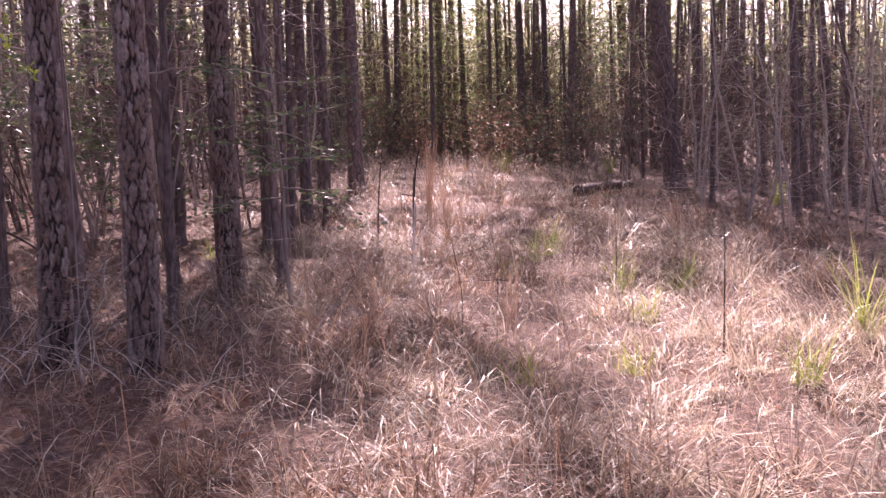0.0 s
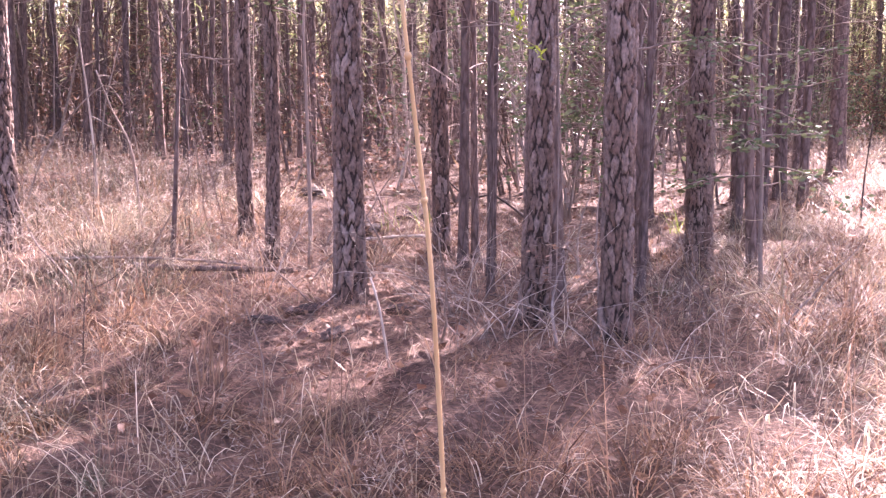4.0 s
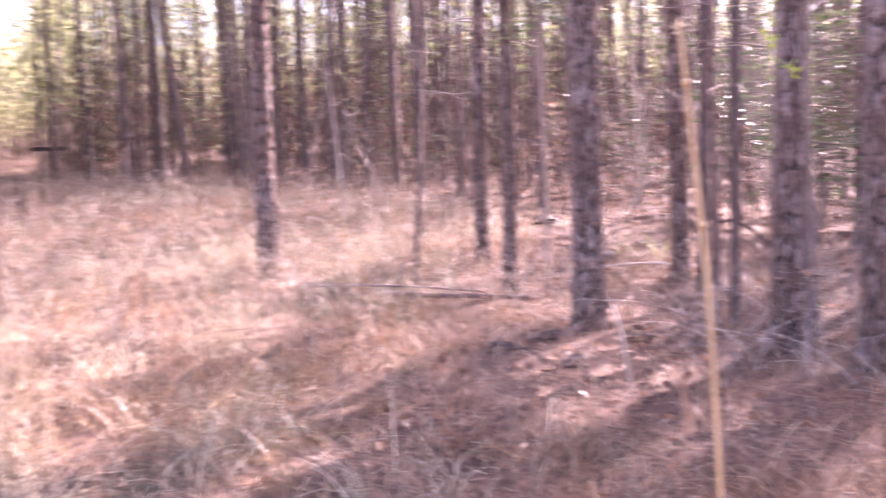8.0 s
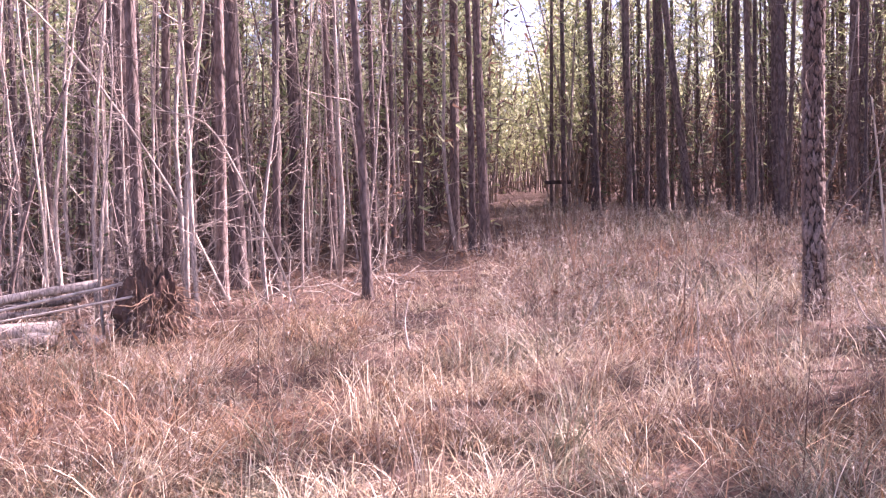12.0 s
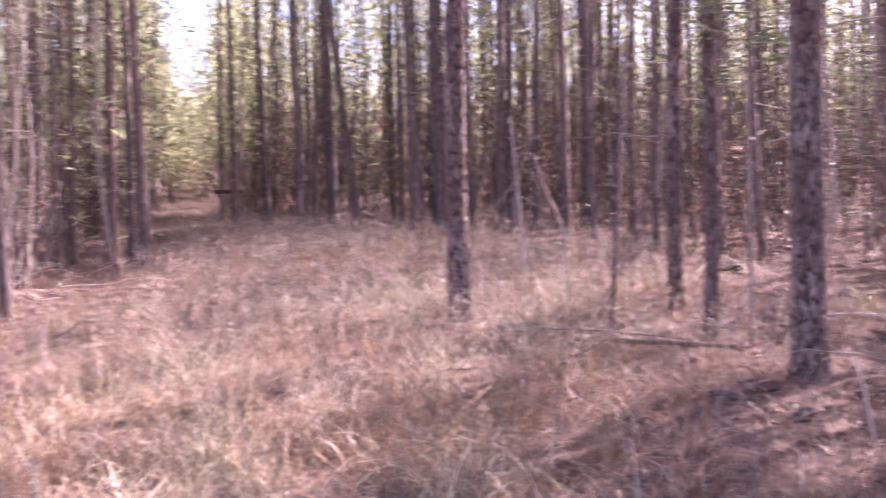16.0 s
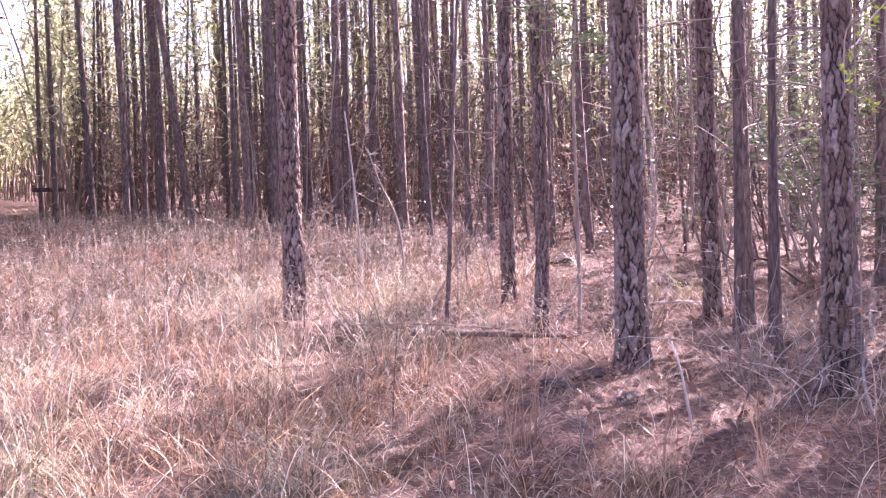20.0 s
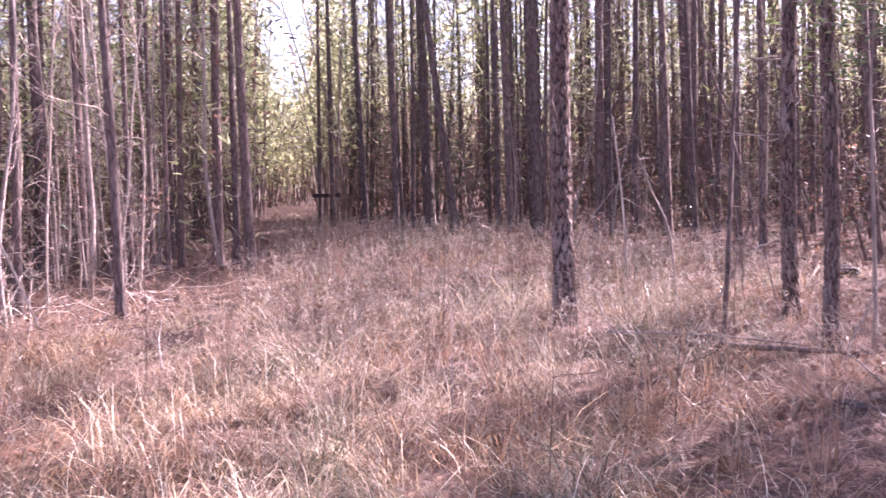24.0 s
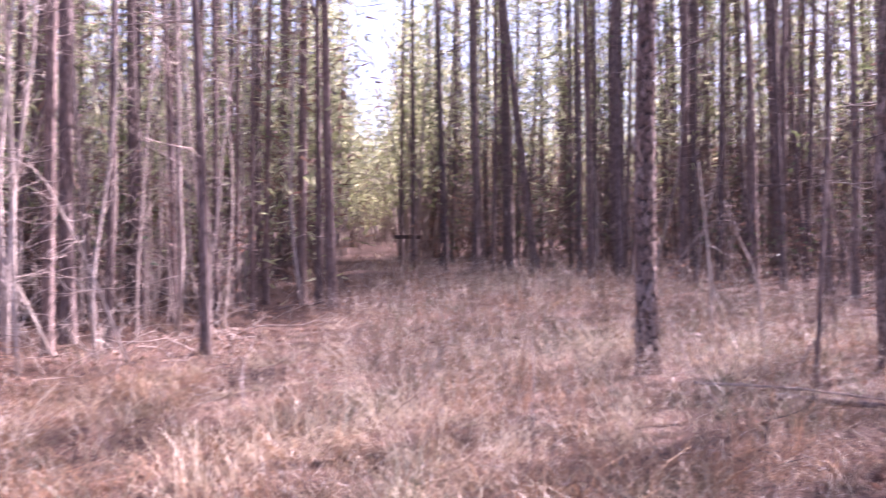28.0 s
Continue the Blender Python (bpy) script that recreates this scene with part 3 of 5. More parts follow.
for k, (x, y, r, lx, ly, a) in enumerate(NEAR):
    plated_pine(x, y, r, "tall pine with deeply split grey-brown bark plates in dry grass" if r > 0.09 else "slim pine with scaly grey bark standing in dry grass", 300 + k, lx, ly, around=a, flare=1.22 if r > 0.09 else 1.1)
# thin pines of the clump beside the walk: x, y, radius
for x, y, r in [(2.06, 7.36, 0.044), (2.20, 7.06, 0.037), (2.40, 6.20, 0.066), (1.99, 6.45, 0.028), (3.02, 6.12, 0.034), (2.24, 7.60, 0.034), (3.71, 7.40, 0.056),
                (4.43, 6.84, 0.044), (5.97, 11.84, 0.054), (7.13, 11.25, 0.056), (2.2, 13.72, 0.058), (1.83, 14.75, 0.054), (4.9, 8.6, 0.05), (4.4, 9.6, 0.06),
                (5.2, 7.9, 0.045), (5.75, 9.1, 0.055), (6.5, 9.7, 0.05), (7.5, 10.3, 0.06), (9.87, 13.66, 0.075), (5.1, 9.9, 0.06), (6.2, 10.8, 0.07)]:
    plant_pine(x, y, r, float(rng.normal(0, 0.008)), float(rng.normal(0, 0.008)))
# wood west of the grass lane
for x, y, r, lx, ly in [(-9.05, 10.15, 0.105, 0, 0), (-10.6, 9.58, 0.126, 0.004, 0.004), (-11.35, 14.6, 0.108, 0, 0), (-6.51, 9.32, 0.058, -0.033, -0.021), (-8.3, 15.35, 0.098, 0, 0),
                        (-7.25, 14.4, 0.09, 0, 0), (-11.42, 11.87, 0.093, 0.017, 0.015), (-11.03, 11.89, 0.064, 0.02, 0.018), (-11.45, 8.1, 0.08, -0.009, -0.012), (-13.35, 10.18, 0.072, -0.027, -0.033),
                        (-10.38, 13.46, 0.108, 0, 0), (-8.65, 11.89, 0.06, -0.04, -0.027), (-12.26, 10.28, 0.061, 0.02, 0.02), (-12.76, 11.7, 0.115, 0, 0), (-7.69, 14.8, 0.069, 0.008, 0.004)]:
    plant_pine(x, y, r, lx, ly)
# wood north of the clearing
for x, y, r, lx, ly in [(-10.5, 26.64, 0.071, 0.004, 0.002), (-9.55, 25.07, 0.082, 0.004, 0), (-8.95, 25.92, 0.092, -0.02, -0.007), (-7.43, 24.55, 0.124, 0, 0), (-6.54, 24.14, 0.158, -0.023, -0.006),
                        (-5.6, 23.0, 0.105, -0.095, -0.02), (-4.4, 22.37, 0.067, 0, 0), (-3.59, 22.8, 0.123, 0.01, 0), (-1.91, 20.74, 0.112, 0.009, 0), (-0.49, 19.3, 0.093, -0.031, 0),
                        (-1.16, 20.41, 0.074, 0.033, 0), (0.02, 19.1, 0.075, 0.019, 0), (0.7, 17.4, 0.063, 0.005, 0), (-8.08, 23.5, 0.073, -0.039, -0.012), (-7.07, 22.8, 0.084, 0, 0),
                        (-3.92, 21.1, 0.086, -0.006, 0), (-3.09, 19.36, 0.078, -0.006, 0)]:
    if r < 0.1:
        plant(slim_pines, x, y, lx, ly, r / 0.075, 1.1)
    else:
        plant_pine(x, y, r, lx, ly)
# wood east of the clearing
for x, y, r, lx, ly in [(18.38, 11.79, 0.231, -0.042, 0.065), (27.1, 16.22, 0.147, -0.035, 0.058), (25.9, 21.85, 0.132, -0.008, 0.01), (26.85, 21.44, 0.144, -0.009, 0.012), (16.63, 7.86, 0.063, -0.04, 0.083),
                        (21.93, 9.66, 0.134, -0.03, 0.068), (17.45, 7.32, 0.053, -0.037, 0.087), (30.4, 32.2, 0.187, 0.01, -0.009),
                        (37.5, 36.4, 0.18, 0, 0), (30.5, 17.5, 0.122, -0.014, 0.024), (37.0, 26.3, 0.3, -0.017, 0.024)]:
    plant_pine(x, y, r, lx, ly, x < 38)

# added pines whose unseen broad crowns shade the clump and the clearing's west
for x, y in [(7.8, 11.2), (10.9, 14.0), (11.7, 14.9), (6.4, 16.3), (5.0, 17.4), (3.0, 17.6)]:
    plant(added_shade_pines, x, y, 0, 0, 1.15 if x > 10 else 0.8, 0.85)
# tall pines added at the far end of the east clearing to shade it
for x, y in [(22.2, 23.9), (24.6, 29.0), (28.2, 25.0), (26.6, 25.3)]:
    plant(high_pines, x, y, 0, 0, float(rng.uniform(0.8, 1.05)), 0.95 if x < 23 else 0.76)

# low-crowned thin pines added to shade the floor of the clump
for x, y in [(7.4, 15.2), (8.3, 15.4), (6.6, 14.6), (6.0, 14.0)]:
    plant_pine(x, y, 0.068)

# places in the grass that the sun reaches between the crowns
SUNNY = [(-0.4, 6.0), (0.2, 5.7), (-0.9, 6.4), (-0.8, 5.0), (-1.6, 6.2), (-2.3, 5.7), (-0.1, 6.6), (-1.0, 10.9), (-3.5, 4.5), (-4.6, 7.1), (-4.6, 8.4), (2.1, 7.9), (-3.4, 7.4),
         (5.1, 5.5), (5.5, 6.5), (3.6, 4.0), (4.1, 3.2), (12.0, 13.4), (16.5, 15.2), (17.1, 17.3)]


def open_to_sun(x, y):
    """Whether a tall crown here would stand between the sun and the open, sunlit grass."""
    for px, py in SUNNY:
        along = math.sin(radians(SUN_YAW)) * (x - px) + math.cos(radians(SUN_YAW)) * (y - py)
        side = math.cos(radians(SUN_YAW)) * (x - px) - math.sin(radians(SUN_YAW)) * (y - py)
        if 5 < along < 21 and abs(side) < 0.9:
            return True
    return False


def scatter(n, rmin, rmax, yaw0, yaw1, gap, inside, seed):
    """Places in the woods, kept apart from one another."""
    r = np.random.default_rng(seed)
    out = []
    pts = np.array(placed) if placed else np.zeros((0, 2))
    for _ in range(n * 14):
        if len(out) >= n:
            break
        yaw, d = r.uniform(yaw0, yaw1), math.sqrt(r.uniform(rmin * rmin, rmax * rmax))
        if d < edge(yaw) + inside:
            continue
        p = EYE_SPOT + d * np.array([-math.sin(radians(yaw)), math.cos(radians(yaw))])
        if 20 < yaw < 24.6 and d < 60 or abs((p - EYE_SPOT) @ np.array([math.cos(radians(22.3)), math.sin(radians(22.3))])) < 2.0 and 0 < yaw < 50:
            continue
        if len(pts) and np.min(np.hypot(*(pts - p).T)) < gap:
            continue
        pts = np.concatenate([pts, p[None]])
        out.append((float(p[0]), float(p[1])))
    return out


def in_sun_gap(x, y):
    """Bands along the sun's way that hold no trees but low ones."""
    q = 0.72 * x - 0.69 * y
    return -0.3 < q < 2.9 or 4.8 < q < 6.6


for x, y in scatter(130, 9, 44, -74, 60, 1.5, 0.8, 11):
    if in_sun_gap(x, y) or open_to_sun(x, y) or polar(x, y)[0] < -58 and rng.uniform() < 0.5 or x > -5 and -16 < 0.72 * x - 0.69 * y < -9 and rng.uniform() < 0.6:
        continue
    plant_pine(x, y, float(rng.uniform(0.075, 0.15)) if not -7.6 < 0.72 * x - 0.69 * y < -3.0 else 0.06, float(rng.normal(0, 0.012)), float(rng.normal(0, 0.012)))
# broad-crowned pines added to the wood for the shade they cast
for x, y in scatter(60, 12, 34, -41, 4, 1.6, 0.6, 21):
    if -17 < 0.72 * x - 0.69 * y < -9.8 and rng.uniform() < 0.7 or open_to_sun(x, y):
        continue
    if (not -8.2 < 0.72 * x - 0.69 * y < -2.6 or rng.uniform() < 0.3) and not in_sun_gap(x, y):
        plant_pine(x, y, float(rng.uniform(0.085, 0.14)), float(rng.normal(0, 0.012)), float(rng.normal(0, 0.012)), True)
# broad-crowned pines added to shade the far end of the east clearing
for x, y in scatter(22, 40, 54, -53, -37, 1.8, 1.0, 23):
    if not in_sun_gap(x, y):
        plant_pine(x, y, float(rng.uniform(0.09, 0.14)), 0, 0, True)
# slim trunks that crowd the north wood and the east wood
for n, r0, r1, y0, y1, seed in [(85, 15, 34, -17, 19.3, 31), (22, 13, 30, -74, -52, 32), (45, 30, 50, -53, -37, 33), (55, 11, 26, 26, 60, 34)]:
    for x, y in scatter(n, r0, r1, y0, y1, 0.55, 0.3, seed):
        if not open_to_sun(x, y):
            s = float(rng.uniform(0.45, 1.0))
            plant(slim_pines, x, y, float(rng.normal(0, 0.014)), float(rng.normal(0, 0.014)), s, float(rng.uniform(0.85, 1.1)))
# unseen pines behind the walk, added to close the wood and shade it
for x, y in scatter(38, 12, 40, 62, 284, 2.8, 0.0, 12):
    plant_pine(x, y, float(rng.uniform(0.08, 0.15)), float(rng.normal(0, 0.012)), float(rng.normal(0, 0.012)))
for x, y in scatter(105, 9, 36, -74, 60, 0.8, 0.3, 13):
    if in_sun_gap(x, y) or open_to_sun(x, y):
        continue
    plant_pine(x, y, float(rng.uniform(0.03, 0.07)), float(rng.normal(0, 0.045)), float(rng.normal(0, 0.045)))
for x, y in scatter(78, 9, 18, 25, 60, 0.35, 0.0, 14):
    s = float(rng.uniform(0.3, 0.7))
    plant(saplings, x, y, float(rng.normal(0, 0.045)), float(rng.normal(0, 0.045)), s, float(rng.uniform(0.7, 1.15)))
for x, y in scatter(70, 10, 26, -74, 22, 0.6, 0.0, 15):
    s = float(rng.uniform(0.45, 0.9))
    plant(saplings, x, y, float(rng.normal(0, 0.07)), float(rng.normal(0, 0.07)), s, float(rng.uniform(0.5, 1.0)))
for x, y in scatter(170, 9, 28, -74, 60, 0.4, -0.6, 16):
    plant(brushes, x, y, float(rng.normal(0, 0.12)), float(rng.normal(0, 0.12)), 1.0, float(rng.uniform(0.6, 1.1)))
for x, y in scatter(40, 12, 34, -74, 60, 1.2, 0.6, 17):
    plant(shrubs, x, y, 0, 0, float(rng.uniform(0.8, 1.3)), float(rng.uniform(0.8, 1.3)))
# evergreens behind the clump, most of them added to shade its floor
for x, y in [(4.6, 9.3), (4.7, 11.2), (4.1, 10.5), (5.4, 10.7), (3.4, 11.7), (3.9, 9.6)]:
    plant(shrubs, x, y, 0, 0, 1.2, 1.25)


# leaning bare saplings at the east wood's edge
for x, y in scatter(16, 12, 19, -71, -58, 0.5, -2.0, 22):
    plant(saplings, x, y, float(rng.normal(-0.05, 0.12)), float(rng.normal(0.05, 0.12)), float(rng.uniform(0.4, 0.8)), float(rng.uniform(0.6, 1.0)))


for kind in (pines, wide_pines, high_pines, added_shade_pines, thick_pines, thin_pines, slim_pines):
    for ob in kind:
        if ob.name not in used:
            for o in (*ob.children_recursive, ob):
                bpy.data.objects.remove(o)

# ---- far woods ----
def far_woods():
    g, gl, gt = Geo(), Geo(), Geo()
    r = np.random.default_rng(5)
    for _ in range(1400):
        yaw, d = r.uniform(-80, 66), math.sqrt(r.uniform(34 ** 2, 105 ** 2))
        if d < edge(yaw) + 3 or (20.3 < yaw < 24.3 and d < 70):
            continue
        x, y = EYE_SPOT + d * np.array([-math.sin(radians(yaw)), math.cos(radians(yaw))])
        z0, h = float(height(x, y)), r.uniform(8, 16) * (0.35 if 20.2 < yaw < 24 else 0.6 if 19 < yaw < 25 else 1)
        lx, ly = r.normal(0, 0.25, 2)
        rad = r.uniform(0.05, 0.16)
        tube(g, [(x, y, z0 - 0.3), (x + lx * 0.3, y + ly * 0.3, z0 + h * 0.4), (x + lx, y + ly, z0 + h)], [rad * 1.15, rad * 0.8, rad * 0.15], 5, False)
        n = 17
        f = r.uniform(0.28, 1.0, n) ** 0.8
        c = np.stack([x + lx * f + r.normal(0, 1, n) * (1.5 - f), y + ly * f + r.normal(0, 1, n) * (1.5 - f), z0 + f * h], -1)
        slivers(gl, np.repeat(c, 4, 0) + r.normal(0, 0.08, (4 * n, 3)), r.normal(0, 1, (4 * n, 3)), 0.5, 0.12)
        n = 14
        c = np.stack([x + r.normal(0, 0.3, n), y + r.normal(0, 0.3, n), z0 + r.uniform(0.3, 7, n)], -1)
        slivers(gt, c, r.normal(0, 1, (n, 3)) * [1, 1, 0.6], r.uniform(0.5, 1.6, n), 0.03)
    stuff("far_tree_trunks", g, BARK, "crowded dark trunks of the distant pine wood", "woods", True)
    stuff("far_foliage", gl, SUN_PAINTED_LEAF, "green needles of the distant pine wood with sunlight put into their colour", "woods")
    stuff("far_twigs", gt, TWIG, "tangled bare twigs of the distant wood", "woods")


far_woods()


def thicket():
    """Thin stems, twigs and evergreen undergrowth that close the wood behind the first trunks."""
    g, gt, gl, gb = Geo(), Geo(), Geo(), Geo()
    r = np.random.default_rng(8)
    for _ in range(3100):
        yaw = r.uniform(-80, 66)
        d = math.sqrt(r.uniform((edge(yaw) + 1.5) ** 2, 62 ** 2))
        if 20.3 < yaw < 24.3 and d < 42 or yaw < -52 and r.uniform() < 0.5:
            continue
        x, y = EYE_SPOT + d * np.array([-math.sin(radians(yaw)), math.cos(radians(yaw))])
        z0, h = float(height(x, y)), r.uniform(2, 9)
        way = (r.normal(0, 0.22), r.normal(0, 0.22), 1)
        p = wander((x, y, z0 - 0.1), way, h, 5, 0.10, r)
        tube(g, p, np.array([1.0, 0.85, 0.7, 0.55, 0.4, 0.2]) * r.uniform(0.012, 0.036), 3, False)
        # side twigs, each in two crooked lengths
        n = 11 if yaw < 25 else 4
        s = p[r.integers(1, 6, n)] + r.normal(0, 0.03, (n, 3))
        w = r.normal(0, 1, (n, 3)) * [1, 1, 0.5] + [0, 0, 0.3]
        w /= np.linalg.norm(w, axis=1, keepdims=True)
        L = r.uniform(0.3, 1.0, n)
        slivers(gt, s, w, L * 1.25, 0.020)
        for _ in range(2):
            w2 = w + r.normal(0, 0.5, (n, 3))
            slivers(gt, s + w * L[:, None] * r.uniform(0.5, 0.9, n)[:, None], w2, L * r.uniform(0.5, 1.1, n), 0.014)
        if r.uniform() < (1.0 if -14 < yaw < 20 else 0.75):
            n = 9
            c = np.array([x, y, z0 + r.uniform(0.2, 6.0)]) + r.normal(0, 0.5, (n, 3)) * [1, 1, 0.6]
            leaves(gl if r.uniform() < 0.62 else gb, c, r.normal(0, 1, (n, 3)), 0.12, 0.06)
    gs, gy = Geo(), Geo()
    # dense evergreen depths of the north wood, and low growth along its edge
    for k in range(3900):
        yaw = r.uniform(-16, 19.5) if k < 2100 else r.uniform(25.5, 62) if k < 3100 else r.uniform(-74, -38)
        if k < 1800:
            d = r.uniform(24, 52)
            c = np.array([0, 0, d * r.uniform(0.0, 0.27) + 0.3])
            n, size = 44, 0.135
        elif k > 2100:
            d = edge(yaw) + r.uniform(5, 26 if k < 3100 else 16)
            c = np.array([0, 0, d * r.uniform(0.0, 0.22 if k < 3100 else 0.13)])
            n, size = 34, 0.13
        else:
            d = edge(yaw) + r.uniform(-0.4, 6)
            c = np.array([0, 0, r.uniform(0.1, 1.3)])
            n, size = 12, 0.06
        c[:2] = EYE_SPOT + d * np.array([-math.sin(radians(yaw)), math.cos(radians(yaw))])
        c[2] += float(height(c[0], c[1]))
        if 1800 <= k <= 2100:
            leaves(gl if r.uniform() < 0.3 else gb, c + r.normal(0, 0.22, (n, 3)), r.normal(0, 1, (n, 3)), size, size * 0.55)
        else:
            if 2100 < k < 3100 and k % 3 == 0:
                continue
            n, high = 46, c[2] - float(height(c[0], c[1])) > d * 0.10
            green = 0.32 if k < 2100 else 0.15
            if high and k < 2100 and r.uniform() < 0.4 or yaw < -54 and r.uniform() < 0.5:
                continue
            # high sprays take the leaf colour that has sunlight put into it
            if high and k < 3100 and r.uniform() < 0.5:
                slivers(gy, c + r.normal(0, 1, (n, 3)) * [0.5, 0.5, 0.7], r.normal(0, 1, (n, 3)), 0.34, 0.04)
                continue
            # low sprays take brown and dim tones, the depth's shade in their colour
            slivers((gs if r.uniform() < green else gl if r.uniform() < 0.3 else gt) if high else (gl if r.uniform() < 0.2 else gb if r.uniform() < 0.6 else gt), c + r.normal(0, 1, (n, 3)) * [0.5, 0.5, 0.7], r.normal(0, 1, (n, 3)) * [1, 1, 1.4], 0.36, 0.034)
    # green leaves with sunlight in their colour, and russet ones, behind the western trunks
    for k in range(900):
        yaw, d = r.uniform(24.5, 63), r.uniform(17, 46)
        c = np.array([0, 0, d * r.uniform(0.02, 0.26) + 0.4])
        c[:2] = EYE_SPOT + d * np.array([-math.sin(radians(yaw)), math.cos(radians(yaw))])
        c[2] += float(height(c[0], c[1]))
        slivers(gy if k % 4 else gb, c + r.normal(0, 1, (40, 3)) * [0.6, 0.6, 0.7], r.normal(0, 1, (40, 3)), 0.30, 0.05)
    # needle-hung depths behind the east clearing
    for _ in range(520):
        yaw, d = r.uniform(-56, -35), r.uniform(38, 58)
        c = np.array([0, 0, d * r.uniform(0.03, 0.25)])
        c[:2] = EYE_SPOT + d * np.array([-math.sin(radians(yaw)), math.cos(radians(yaw))])
        c[2] += float(height(c[0], c[1]))
        slivers(gs if r.uniform() < 0.65 else gy, c + r.normal(0, 1, (46, 3)) * [0.6, 0.6, 0.7], r.normal(0, 1, (46, 3)), 0.42, 0.045)
    # brown growth closing the far end of the east clearing
    for k in range(520):
        yaw, d = r.uniform(-52, -38), r.uniform(25, 40)
        c = np.array([0, 0, r.uniform(0.1, 2.0) * d / 34])
        c[:2] = EYE_SPOT + d * np.array([-math.sin(radians(yaw)), math.cos(radians(yaw))])
        if d < edge(yaw) - 7:
            continue
        c[2] += float(height(c[0], c[1]))
        leaves(gl if r.uniform() < 0.35 else gb, c + r.normal(0, 0.4, (36, 3)), r.normal(0, 1, (36, 3)), 0.11, 0.05)
    # arching twigs along the wood's edges, sunlight put into their pale colour
    ga = Geo()
    for k in range(460):
        yaw = r.uniform(-73, -48) if k % 3 else r.uniform(27, 60)
        d = edge(yaw) + r.uniform(-1.0, 6.0)
        x, y = EYE_SPOT + d * np.array([-math.sin(radians(yaw)), math.cos(radians(yaw))])
        a = r.uniform(0, 6.283)
        p = wander((x, y, float(height(x, y)) + r.uniform(0.0, 3.4) * (k % 3 > 0)), (math.cos(a), math.sin(a), r.uniform(0.2, 1.6)), r.uniform(0.7, 2.0), 7, 0.3, r, 0.10)
        tube(ga, p, np.linspace(r.uniform(0.004, 0.009), 0.002, 8), 3, False)
        for _ in range(3):
            s = p[r.integers(2, 8)]
            tube(ga, wander(s, r.normal(0, 1, 3) + [0, 0, 0.2], r.uniform(0.2, 0.7), 3, 0.3, r), [0.004, 0.003, 0.0025, 0.0015], 3, False)
    stuff("arching_twigs", ga, PALE_WOOD, "arching bare twigs tangled along the wood's edge, sunlight put into their pale colour", "undergrowth")
    # drooping sprays of green needles on the lower limbs inside the wood
    for _ in range(1300):
        yaw = r.uniform(-74, 62)
        d = math.sqrt(r.uniform(min(edge(yaw) + 5.0, 40.0) ** 2, 46 ** 2))
        if 19.8 < yaw < 24.6 and d < 46:
            continue
        x, y = EYE_SPOT + d * np.array([-math.sin(radians(yaw)), math.cos(radians(yaw))])
        c = np.array([x, y, float(height(x, y)) + r.uniform(0.10, 0.42) * d * r.uniform(0.5, 1) + 0.8])
        n = 44
        s = np.repeat(c + r.normal(0, 1, (11, 3)) * [0.55, 0.55, 0.22], 4, 0)
        slivers(gs, s, r.normal(0, 1, (n, 3)), 0.19, 0.032)
    stuff("sunlit_undergrowth_foliage", gy, SUN_PAINTED_LEAF, "yellow-green foliage between the western trunks with sunlight put into its colour", "woods")
    stuff("lower_needle_sprays", gs, NEEDLES, "green needle sprays on lower limbs inside the wood", "woods")
    stuff("thicket_stems", g, BARK, "crowded thin brown stems of young trees inside the wood", "undergrowth", True)
    stuff("thicket_twigs", gt, DIM_TWIG, "tangle of fine bare twigs inside the wood, its shade put into their colour", "undergrowth")
    stuff("thicket_dead_leaves", gb, BROWN_LEAF, "withered brown leaves held in the undergrowth", "undergrowth")
    stuff("thicket_leaves", gl, HOLLY, "small glossy evergreen leaves of the undergrowth", "undergrowth")
    g, gl = Geo(), Geo()
    for _ in range(2600):
        yaw, d = r.uniform(-84, 70), r.uniform(88, 125)
        x, y = EYE_SPOT + d * np.array([-math.sin(radians(yaw)), math.cos(radians(yaw))])
        z0, h = float(height(x, y)), r.uniform(6, 12) * (0.3 if 20.2 < yaw < 24 else 0.55 if 19 < yaw < 25 else 1)
        w = r.uniform(0.12, 0.3)
        tube(g, [(x, y, z0 - 0.5), (x + r.normal(0, 0.4), y, z0 + h)], [w, w * 0.3], 3, False)
        n = 30
        c = np.array([x, y, z0]) + np.stack([r.normal(0, 1.6, n), r.normal(0, 1.6, n), r.uniform(0, 1, n) * h], -1)
        slivers(gl, c, r.normal(0, 1, (n, 3)), 1.3, 0.34)
    stuff("distant_trunks", g, BARK, "trunks of the most distant trees", "woods", True)
    stuff("distant_foliage", gl, SUN_PAINTED_LEAF, "leafy mass of the most distant trees", "woods")


thicket()


